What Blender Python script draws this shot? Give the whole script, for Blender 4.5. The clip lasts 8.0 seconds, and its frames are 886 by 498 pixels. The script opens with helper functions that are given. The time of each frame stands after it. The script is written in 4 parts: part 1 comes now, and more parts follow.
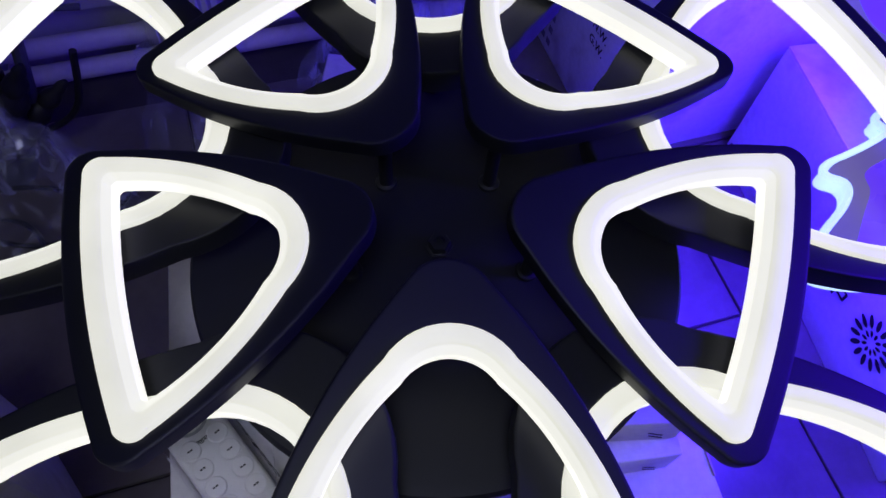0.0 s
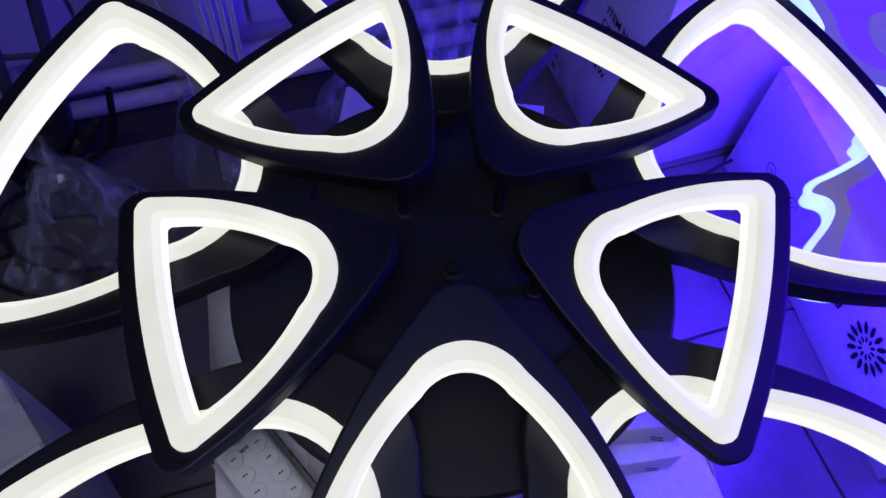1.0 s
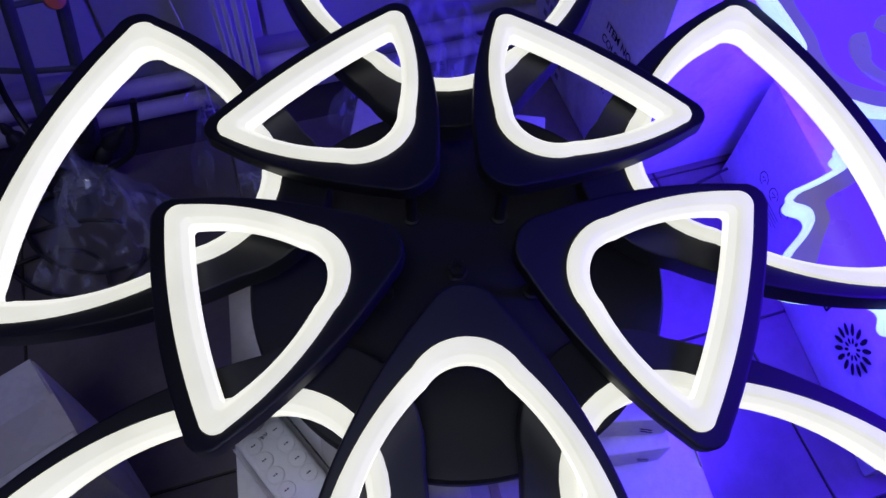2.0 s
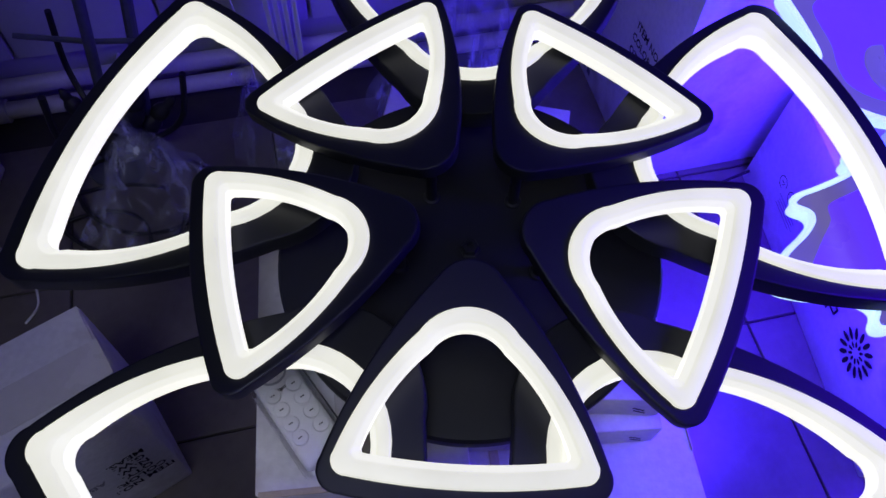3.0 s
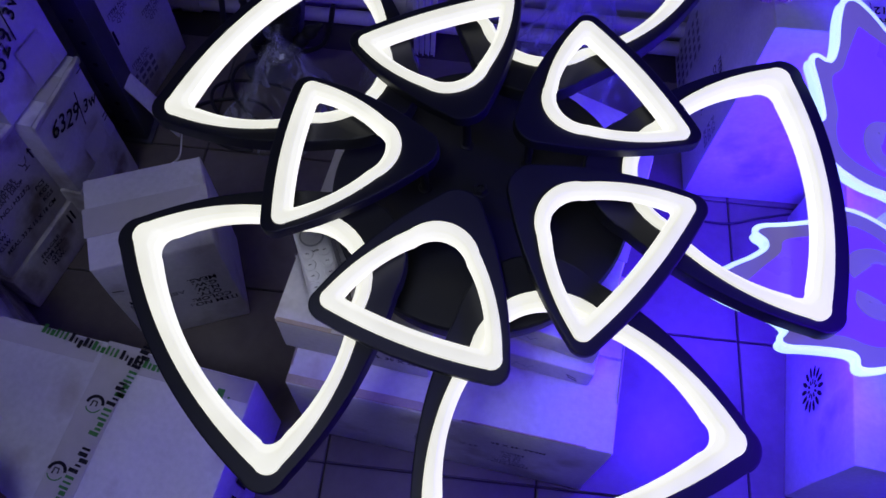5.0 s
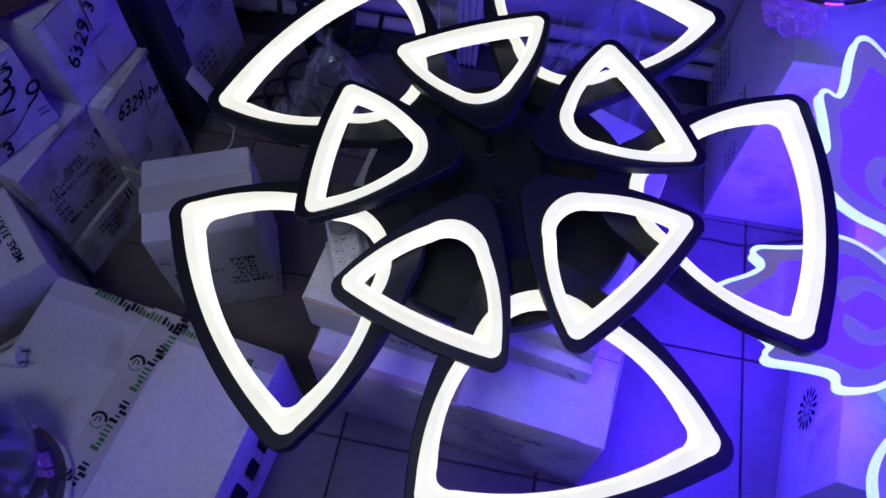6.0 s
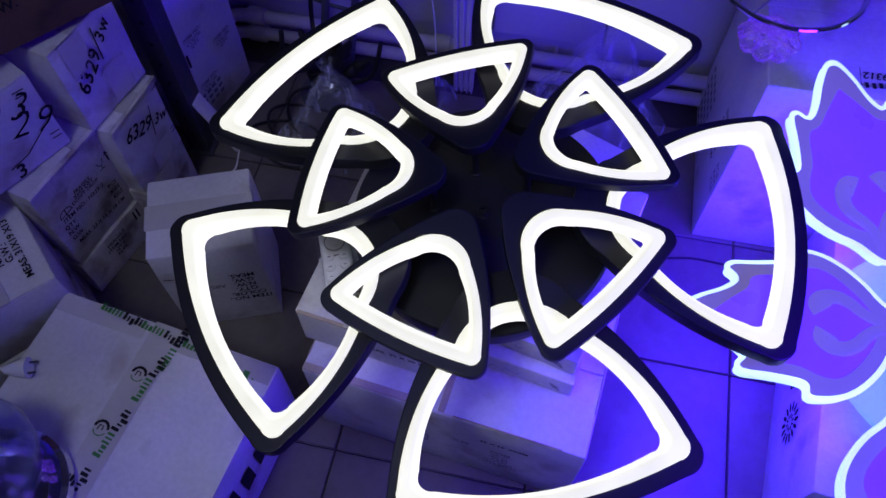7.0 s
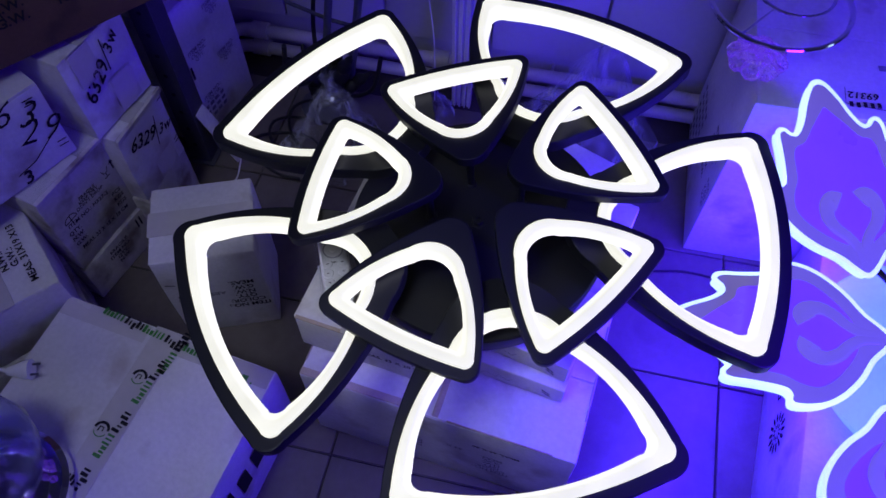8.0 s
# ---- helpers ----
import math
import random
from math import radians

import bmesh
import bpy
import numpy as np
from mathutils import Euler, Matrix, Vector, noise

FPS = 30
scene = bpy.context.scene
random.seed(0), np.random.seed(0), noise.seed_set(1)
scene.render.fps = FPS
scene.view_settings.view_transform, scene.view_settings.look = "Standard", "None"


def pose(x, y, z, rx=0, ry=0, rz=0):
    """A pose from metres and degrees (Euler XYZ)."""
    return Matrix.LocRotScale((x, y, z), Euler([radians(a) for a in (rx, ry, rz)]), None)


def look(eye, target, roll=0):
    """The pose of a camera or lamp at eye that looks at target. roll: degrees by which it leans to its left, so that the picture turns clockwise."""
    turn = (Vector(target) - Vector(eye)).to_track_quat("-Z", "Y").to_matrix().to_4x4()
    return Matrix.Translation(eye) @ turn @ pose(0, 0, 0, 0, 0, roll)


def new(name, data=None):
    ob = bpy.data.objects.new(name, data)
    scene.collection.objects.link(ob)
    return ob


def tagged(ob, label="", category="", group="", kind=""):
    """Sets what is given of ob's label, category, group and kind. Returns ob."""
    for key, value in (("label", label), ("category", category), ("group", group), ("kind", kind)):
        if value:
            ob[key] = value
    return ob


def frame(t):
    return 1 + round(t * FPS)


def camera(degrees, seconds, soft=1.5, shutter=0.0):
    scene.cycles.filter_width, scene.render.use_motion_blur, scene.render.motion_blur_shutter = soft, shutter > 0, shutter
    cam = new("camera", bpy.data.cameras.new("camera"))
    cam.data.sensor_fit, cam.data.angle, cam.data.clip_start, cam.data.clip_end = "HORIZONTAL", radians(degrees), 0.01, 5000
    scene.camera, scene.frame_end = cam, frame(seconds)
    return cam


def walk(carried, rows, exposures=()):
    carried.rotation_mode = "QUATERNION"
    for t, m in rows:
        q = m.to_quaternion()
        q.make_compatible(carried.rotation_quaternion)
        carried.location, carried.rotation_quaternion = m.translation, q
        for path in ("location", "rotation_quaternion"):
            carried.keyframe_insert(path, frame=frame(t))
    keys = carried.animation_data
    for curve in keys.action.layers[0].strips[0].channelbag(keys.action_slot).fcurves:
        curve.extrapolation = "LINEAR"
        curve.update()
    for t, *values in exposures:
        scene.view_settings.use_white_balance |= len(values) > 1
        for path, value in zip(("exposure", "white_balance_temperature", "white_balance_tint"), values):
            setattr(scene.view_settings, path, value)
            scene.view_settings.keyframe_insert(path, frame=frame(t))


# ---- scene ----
# ---------------- camera ----------------
EXPO = [(0.0, -0.22), (2.5, -0.22), (4.0, -0.18), (5.0, -0.12), (6.5, 0.0), (8.0, 0.0)]
FOV = 60.07
cam = camera(FOV, 8.0, soft=1.6)
PATH = [
    (0, -0.0414, -0.2890, 0.8961, 30.23, -4.26, -1.56),
    (0.5, -0.0387, -0.2881, 0.9115, 29.82, -3.49, -1.98),
    (1, -0.0459, -0.3082, 0.9513, 30.96, -2.73, -2.06),
    (2.5, -0.0436, -0.3475, 1.0112, 31.20, -1.99, -0.36),
    (3, -0.0272, -0.3689, 1.0338, 30.21, -1.87, 2.93),
    (3.5, 0.0048, -0.3864, 1.0577, 28.92, -2.45, 6.76),
    (4, 0.0500, -0.4274, 1.1108, 27.97, -1.32, 11.71),
    (4.5, 0.0928, -0.4623, 1.1534, 27.82, -1.42, 18.06),
    (5, 0.1320, -0.4878, 1.1967, 27.90, -1.22, 22.26),
    (5.2, 0.1405, -0.4961, 1.2106, 27.78, -1.01, 23.93),
    (6.3, 0.2019, -0.5236, 1.2741, 28.42, -0.17, 27.95),
    (6.5, 0.2154, -0.5283, 1.2766, 29.20, -0.04, 27.61),
    (7, 0.2331, -0.5347, 1.2951, 30.40, 0.52, 28.21),
    (7.5, 0.2503, -0.5419, 1.3127, 30.90, 0.37, 28.51),
    (8, 0.2477, -0.5549, 1.3146, 31.63, 0.03, 28.71),
]
walk(cam, [(t, pose(x, y, z, rx, ry, rz)) for t, x, y, z, rx, ry, rz in PATH], exposures=EXPO)


# ---------------- light ----------------
world = bpy.data.worlds.new("world")
scene.world = world
world.use_nodes = True
world.node_tree.nodes["Background"].inputs[0].default_value = (0.02, 0.02, 0.05, 1)
world.node_tree.nodes["Background"].inputs[1].default_value = 0.05


def area_lamp(name, at, target, size, watts, colour):
    data = bpy.data.lights.new(name, "AREA")
    data.size, data.energy, data.color = size, watts, colour
    data.shape = "DISK"
    ob = new(name, data)
    ob.matrix_world = look(at, target)
    return ob


# unseen overhead lamp, added in place of shop lamps to brighten the cartons
shop = area_lamp("shop_lamp_light", (-0.22, -0.95, 2.30), (-0.14, -0.12, 0.2), 0.6, 1.18, (0.68, 0.72, 1.0))
shop.data.spread = radians(55)
# unseen blue lamp added above the leaves to spread their light further
blue_fill = area_lamp("leaf_lamp_light", (0.95, -0.05, 0.95), (0.46, 0.15, 0.1), 0.4, 12.0, (0.05, 0.003, 1.0))
blue_fill.data.spread = radians(116)
# hidden disc lamps added under two leaves, for the blue on floor and carton
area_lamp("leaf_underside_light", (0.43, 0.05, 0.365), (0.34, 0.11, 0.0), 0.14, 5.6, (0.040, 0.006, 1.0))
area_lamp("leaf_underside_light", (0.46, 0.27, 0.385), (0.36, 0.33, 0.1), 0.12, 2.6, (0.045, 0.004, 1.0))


# ---------------- materials ----------------
def material(name, base, rough=0.5, metal=0.0, vary=0.12, scale=8.0, grain=120.0, bump=0.0, stain=None, stain_at=0.62, coat=0.0, transmission=0.0, ior=1.45, emit=None, strength=0.0, per_object=0.0, alpha=1.0):
    m = bpy.data.materials.new(name)
    m.use_nodes = True
    nt = m.node_tree
    n, l = nt.nodes, nt.links
    bsdf = n["Principled BSDF"]
    bsdf.inputs["Roughness"].default_value = rough
    bsdf.inputs["Metallic"].default_value = metal
    bsdf.inputs["Coat Weight"].default_value = coat
    bsdf.inputs["Transmission Weight"].default_value = transmission
    bsdf.inputs["IOR"].default_value = ior
    bsdf.inputs["Alpha"].default_value = alpha
    co = n.new("ShaderNodeTexCoord")
    big = n.new("ShaderNodeTexNoise")
    big.inputs["Scale"].default_value, big.inputs["Detail"].default_value = scale, 5
    fine = n.new("ShaderNodeTexNoise")
    fine.inputs["Scale"].default_value, fine.inputs["Detail"].default_value = grain, 3
    l.new(co.outputs["Object"], big.inputs["Vector"])
    l.new(co.outputs["Object"], fine.inputs["Vector"])
    add = n.new("ShaderNodeMath")
    add.operation = "ADD"
    half = n.new("ShaderNodeMath")
    half.operation = "MULTIPLY"
    half.inputs[1].default_value = 0.5
    l.new(big.outputs["Fac"], add.inputs[0])
    l.new(fine.outputs["Fac"], half.inputs[0])
    l.new(half.outputs[0], add.inputs[1])
    ramp = n.new("ShaderNodeMapRange")
    ramp.inputs["From Min"].default_value, ramp.inputs["From Max"].default_value = 0.45, 1.05
    ramp.inputs["To Min"].default_value, ramp.inputs["To Max"].default_value = 1.0 - vary, 1.0 + vary
    l.new(add.outputs[0], ramp.inputs["Value"])
    mul = n.new("ShaderNodeMix")
    mul.data_type, mul.blend_type = "RGBA", "MULTIPLY"
    mul.inputs[0].default_value = 1.0
    mul.inputs[6].default_value = (*base, 1)
    shade = ramp.outputs[0]
    if per_object:
        info = n.new("ShaderNodeObjectInfo")
        r2 = n.new("ShaderNodeMapRange")
        r2.inputs["To Min"].default_value, r2.inputs["To Max"].default_value = 1 - per_object, 1 + per_object
        l.new(info.outputs["Random"], r2.inputs["Value"])
        mm = n.new("ShaderNodeMath")
        mm.operation = "MULTIPLY"
        l.new(ramp.outputs[0], mm.inputs[0])
        l.new(r2.outputs[0], mm.inputs[1])
        shade = mm.outputs[0]
    l.new(shade, mul.inputs[7])
    out = mul.outputs[2]
    if stain:
        st = n.new("ShaderNodeTexNoise")
        st.inputs["Scale"].default_value, st.inputs["Detail"].default_value = scale * 1.7, 8
        l.new(co.outputs["Object"], st.inputs["Vector"])
        sr = n.new("ShaderNodeMapRange")
        sr.inputs["From Min"].default_value, sr.inputs["From Max"].default_value = stain_at, stain_at + 0.16
        l.new(st.outputs["Fac"], sr.inputs["Value"])
        mx = n.new("ShaderNodeMix")
        mx.data_type = "RGBA"
        l.new(sr.outputs[0], mx.inputs[0])
        l.new(out, mx.inputs[6])
        mx.inputs[7].default_value = (*stain, 1)
        out = mx.outputs[2]
    l.new(out, bsdf.inputs["Base Color"])
    rr = n.new("ShaderNodeMapRange")
    rr.inputs["To Min"].default_value, rr.inputs["To Max"].default_value = max(0.02, rough - 0.12), min(1, rough + 0.12)
    l.new(big.outputs["Fac"], rr.inputs["Value"])
    if rough > 0.15:
        l.new(rr.outputs[0], bsdf.inputs["Roughness"])
    if bump:
        b = n.new("ShaderNodeBump")
        b.inputs["Strength"].default_value, b.inputs["Distance"].default_value = bump, 0.004
        l.new(add.outputs[0], b.inputs["Height"])
        l.new(b.outputs[0], bsdf.inputs["Normal"])
    if emit:
        em = n.new("ShaderNodeMapRange")
        em.inputs["From Min"].default_value, em.inputs["From Max"].default_value = 0.3, 0.7
        em.inputs["To Min"].default_value, em.inputs["To Max"].default_value = strength * (1 - vary), strength * (1 + vary)
        l.new(big.outputs["Fac"], em.inputs["Value"])
        bsdf.inputs["Emission Color"].default_value = (*emit, 1)
        l.new(em.outputs[0], bsdf.inputs["Emission Strength"])
    return m


M_BLACK = material("black_powder_coat", (0.007, 0.008, 0.012), 0.5, vary=0.2, scale=14, grain=900, bump=0.04)
M_WALLGLOW = material("petal_hole_wall", (0.3, 0.3, 0.28), 0.4, vary=0.05, scale=11, grain=200, emit=(1.0, 0.99, 0.91), strength=1.12)
M_DIFF = material("petal_diffuser", (0.14, 0.14, 0.12), 0.45, vary=0.11, scale=11, grain=200, emit=(1.0, 1.0, 0.90), strength=0.89)
M_DIFF2 = material("petal_inner_lip", (0.14, 0.14, 0.12), 0.4, vary=0.05, scale=11, grain=200, emit=(1.0, 1.0, 0.92), strength=1.0)
M_CARD = material("white_carton", (0.66, 0.65, 0.66), 0.72, vary=0.16, scale=6, grain=130, bump=0.25, stain=(0.40, 0.36, 0.33), stain_at=0.57, per_object=0.08)
M_CARD_OLD = material("worn_grey_carton", (0.62, 0.60, 0.58), 0.75, vary=0.18, scale=7, grain=140, bump=0.45, stain=(0.22, 0.19, 0.16), stain_at=0.52, per_object=0.1)
M_KRAFT = material("kraft_carton", (0.10, 0.055, 0.033), 0.8, vary=0.2, scale=6, grain=180, bump=0.15, stain=(0.05, 0.028, 0.018))
M_EDGE = material("bare_carton_edge", (0.42, 0.35, 0.29), 0.85, vary=0.2, scale=20, grain=300, bump=0.2)
M_TAPE = material("clear_brown_tape", (0.54, 0.52, 0.51), 0.25, vary=0.08, scale=10, grain=90, bump=0.05)
M_INK = material("black_print_ink", (0.010, 0.010, 0.014), 0.85, vary=0.3, scale=30, grain=300)
M_GREEN = material("green_print_ink", (0.05, 0.22, 0.05), 0.6, vary=0.2, scale=30, grain=300)
M_PALEINK = material("faded_print_ink", (0.22, 0.22, 0.25), 0.6, vary=0.4, scale=40, grain=300)
M_TILE = material("dark_floor_tile", (0.135, 0.118, 0.108), 0.34, vary=0.22, scale=5, grain=70, bump=0.05, stain=(0.08, 0.07, 0.065), stain_at=0.6, per_object=0.08)
M_GROUT = material("floor_grout", (0.05, 0.045, 0.042), 0.9, vary=0.2, scale=30, grain=300, bump=0.2)
M_WALL = material("painted_wall", (0.54, 0.54, 0.56), 0.6, vary=0.08, scale=3, grain=90, bump=0.06, stain=(0.40, 0.39, 0.40), stain_at=0.66)
M_CEIL = material("ceiling_paint", (0.7, 0.7, 0.7), 0.8, vary=0.05, scale=3)
M_PIPE = material("white_heating_pipe", (0.50, 0.48, 0.46), 0.4, vary=0.12, scale=12, bump=0.05, stain=(0.33, 0.27, 0.22), stain_at=0.62)
M_STEEL = material("dark_painted_steel", (0.09, 0.095, 0.12), 0.45, metal=0.3, vary=0.2, scale=12, bump=0.05)
M_CABLE = material("black_rubber_cable", (0.015, 0.015, 0.017), 0.5, vary=0.2)
M_WHITEPLASTIC = material("white_plastic", (0.75, 0.75, 0.75), 0.35, vary=0.05, scale=20)
M_GREYPLASTIC = material("grey_plastic", (0.35, 0.36, 0.38), 0.4, vary=0.05, scale=20)
M_CHROME = material("polished_chrome", (0.85, 0.85, 0.88), 0.06, metal=1.0, vary=0.03)
# slight violet emission in the glass imitates the violet light it catches
M_CRYSTAL = material("crystal_glass_violet_glow", (0.97, 0.97, 1.0), 0.02, vary=0.02, bump=0.35, transmission=0.97, ior=1.5, emit=(0.16, 0.04, 1.0), strength=0.06)
M_FILM = material("clear_plastic_film", (0.75, 0.75, 0.85), 0.16, vary=0.15, scale=14, grain=60, bump=0.9, coat=1.0, alpha=0.28)


def streaky(m, stretch, low, high):
    """Long bright wrinkles in clear film: the sheen they catch is put into alpha."""
    n, l = m.node_tree.nodes, m.node_tree.links
    co, sc, no, rm = n.new("ShaderNodeTexCoord"), n.new("ShaderNodeMapping"), n.new("ShaderNodeTexNoise"), n.new("ShaderNodeMapRange")
    sc.inputs["Scale"].default_value = stretch
    no.inputs["Scale"].default_value, no.inputs["Detail"].default_value, no.inputs["Distortion"].default_value = 1.0, 6, 1.2
    rm.inputs["From Min"].default_value, rm.inputs["From Max"].default_value = 0.46, 0.78
    rm.inputs["To Min"].default_value, rm.inputs["To Max"].default_value = low, high
    l.new(co.outputs["Object"], sc.inputs["Vector"])
    l.new(sc.outputs[0], no.inputs["Vector"])
    l.new(no.outputs["Fac"], rm.inputs["Value"])
    l.new(rm.outputs[0], n["Principled BSDF"].inputs["Alpha"])
    return m


M_BAGFILM = streaky(material("wrinkled_bag_film", (0.72, 0.74, 0.88), 0.22, vary=0.15, scale=14, grain=60, bump=0.45, coat=1.0), (34, 34, 6), 0.05, 0.62)
M_LEAF = material("violet_acrylic", (0.10, 0.06, 0.5), 0.3, vary=0.10, scale=6, emit=(0.135, 0.040, 1.0), strength=0.92)
M_LEAFRIM = material("grey_acrylic_band", (0.08, 0.08, 0.12), 0.35, vary=0.08, scale=9, emit=(0.125, 0.095, 0.40), strength=0.95)
M_GLOW = material("glowing_edge", (0.5, 0.6, 0.8), 0.4, vary=0.22, scale=9, emit=(0.55, 0.80, 1.0), strength=1.15)
# white plate: the cyan light falling on it is put into colour and emission
M_DISC = material("plate_with_cyan_glow", (0.30, 0.50, 0.80), 0.4, vary=0.10, scale=5, emit=(0.10, 0.33, 1.0), strength=0.75)
M_ORANGE = material("orange_plastic", (0.55, 0.10, 0.03), 0.4)


# ---------------- mesh helpers ----------------
def finish(bm, smooth=True):
    bmesh.ops.recalc_face_normals(bm, faces=bm.faces)
    for f in bm.faces:
        f.smooth = smooth
    return bm


def part(name, bm, mat, parent=None, label="", angle=35):
    me = bpy.data.meshes.new(name)
    bm.to_mesh(me)
    bm.free()
    me.materials.append(mat)
    me.set_sharp_from_angle(angle=radians(angle))
    ob = new(name, me)
    if parent is not None:
        ob.parent = parent
    if label:
        ob["label"] = label
    return ob


def thing(name, m, label, category, group="", kind=""):
    ob = new(name)
    ob.empty_display_size = 0.05
    ob.matrix_world = m
    return tagged(ob, label, category, group, kind)


def put(bm, m):
    bmesh.ops.transform(bm, matrix=m, verts=bm.verts)
    return bm


def block(sx, sy, sz, bevel=0.003, at=(0, 0, 0), seg=2, cuts=0, wobble=0.0, seed=0):
    """A bevelled block standing on its base centre, its faces a little uneven."""
    bm = bmesh.new()
    bmesh.ops.create_cube(bm, size=1)
    for v in bm.verts:
        v.co = Vector((v.co.x * sx, v.co.y * sy, (v.co.z + 0.5) * sz))
    if bevel:
        bmesh.ops.bevel(bm, geom=list(bm.edges), offset=bevel, segments=seg, affect="EDGES", profile=0.5)
    if cuts:
        long = [e for e in bm.edges if e.calc_length() > 0.04]
        bmesh.ops.subdivide_edges(bm, edges=long, cuts=cuts, use_grid_fill=True)
        for v in bm.verts:
            p = v.co
            q = Vector((p.x / sx * 2, p.y / sy * 2, p.z / sz * 2 - 1))
            w = noise.noise_vector(p * 6 + Vector((seed * 3.1, seed * 1.7, seed))) * wobble
            fade = 1.0 if p.z > 0.01 else 0.0
            v.co = p + Vector((w.x, w.y, w.z * 0.7)) * fade
    put(bm, Matrix.Translation(at))
    return finish(bm)


def lathe(profile, n=48, cap=True):
    bm = bmesh.new()
    rings = []
    for r, z in profile:
        rings.append([bm.verts.new((r * math.cos(2 * math.pi * k / n), r * math.sin(2 * math.pi * k / n), z)) for k in range(n)])
    for a, b in zip(rings, rings[1:]):
        for k in range(n):
            bm.faces.new((a[k], a[(k + 1) % n], b[(k + 1) % n], b[k]))
    if cap:
        bm.faces.new(rings[0])
        bm.faces.new(rings[-1])
    return finish(bm)


def tube(points, r, n=10, closed=False, caps=True):
    """A round bar through points."""
    pts = [Vector(p) for p in points]
    bm = bmesh.new()
    rings = []
    side = None
    for i, p in enumerate(pts):
        a = pts[i - 1] if (i or closed) else p
        b = pts[(i + 1) % len(pts)] if (i + 1 < len(pts) or closed) else p
        d = (b - a).normalized()
        if side is None:
            side = d.orthogonal().normalized()
        side = (side - d * side.dot(d)).normalized()
        up = d.cross(side)
        rr = r[i] if isinstance(r, (list, tuple)) else r
        rings.append([bm.verts.new(p + (side * math.cos(2 * math.pi * k / n) + up * math.sin(2 * math.pi * k / n)) * rr) for k in range(n)])
    pairs = list(zip(rings, rings[1:])) + ([(rings[-1], rings[0])] if closed else [])
    for a, b in pairs:
        for k in range(n):
            bm.faces.new((a[k], a[(k + 1) % n], b[(k + 1) % n], b[k]))
    if caps and not closed:
        bm.faces.new(rings[0])
        bm.faces.new(rings[-1])
    return finish(bm)


def spline(points, steps=8, closed=False):
    """Catmull-Rom through points."""
    p = [Vector(q) for q in points]
    n = len(p)
    out = []
    for i in range(n if closed else n - 1):
        p0, p1, p2, p3 = (p[(i - 1) % n] if (closed or i) else p[0]), p[i], p[(i + 1) % n], (p[(i + 2) % n] if (closed or i + 2 < n) else p[-1])
        for k in range(steps):
            t = k / steps
            out.append(0.5 * ((2 * p1) + (p2 - p0) * t + (2 * p0 - 5 * p1 + 4 * p2 - p3) * t * t + (3 * p1 - p0 - 3 * p2 + p3) * t ** 3))
    if not closed:
        out.append(p[-1])
    return out


def loft(loops, ends=False):
    """Closed loops of equal count, bridged one to the next."""
    bm = bmesh.new()
    rings = [[bm.verts.new(p) for p in loop] for loop in loops]
    n = len(rings[0])
    for a, b in zip(rings, rings[1:]):
        for k in range(n):
            bm.faces.new((a[k], a[(k + 1) % n], b[(k + 1) % n], b[k]))
    if ends:
        bm.faces.new(rings[0])
        bm.faces.new(rings[-1])
    return finish(bm)


def lettering(text, size, mat, parent, m, name="print", shear=0.0, width=1.0, thick=None, spacing=1.0, line=1.0):
    """Flat printed words in the built-in font; m puts their centre, x along the line, z out of the face."""
    cu = bpy.data.curves.new(name, "FONT")
    cu.body, cu.size, cu.align_x, cu.align_y = text, size, "CENTER", "CENTER"
    cu.resolution_u, cu.shear, cu.offset = 2, shear, size * 0.022 if thick is None else thick
    cu.space_character, cu.space_line = spacing, line
    tmp = bpy.data.objects.new("tmp", cu)
    me = bpy.data.meshes.new_from_object(tmp)
    bpy.data.objects.remove(tmp)
    bpy.data.curves.remove(cu)
    me.name = name
    me.transform(Matrix.Diagonal((width, 1, 1, 1)))
    me.transform(m)
    me.materials.clear()
    me.materials.append(mat)
    ob = new(name, me)
    ob.parent = parent
    return ob


def written(word, size, step, mat, parent, m, turn):
    """A handwritten word: each sign a stroke of its own along a slanting line."""
    wobble = (0, 5, -4, 3)
    for i, sign in enumerate(word):
        lettering(sign, size, mat, parent, m @ pose(0, 0, 0, 0, 0, turn) @ pose((i - (len(word) - 1) / 2) * step, 0.0012 * wobble[i % 4] / 5, 0, 0, 0, wobble[i % 4]), "written_sign", shear=0.25, width=0.88, thick=0.0006)


def bars(rects, mat, parent, m, name="print_bar"):
    """Flat bars (x, y, length, height) for print that cannot be read."""
    for x, y, w, h in rects:
        bm = bmesh.new()
        vs = [bm.verts.new((x + a * w / 2, y + b * h / 2, 0)) for a, b in ((-1, -1), (1, -1), (1, 1), (-1, 1))]
        bm.faces.new(vs)
        part(name, put(bm, m), mat, parent)


def strokes(lines, r, mat, parent, m, name="marker_stroke"):
    """Marker strokes: thin flattened bars through points of the face."""
    for pts in lines:
        part(name, put(tube([(x, y, 0) for x, y in pts], r, 6), m @ Matrix.Diagonal((1, 1, 0.12, 1))), mat, parent)


# directions of the tiling and the back wall
YAW = 16.0
U = Vector((math.cos(radians(YAW)), math.sin(radians(YAW)), 0))
V = Vector((-U.y, U.x, 0))


def uv(u, v, z=0.0):
    return U * u + V * v + Vector((0, 0, z))


def upright(u, v, z=0.0, yaw=0.0):
    p = uv(u, v, z)
    return pose(p.x, p.y, p.z, 0, 0, YAW + yaw)


# ---------------- structure ----------------
TU, TV, U0, V0 = 0.325, 0.275, 0.459, 0.012


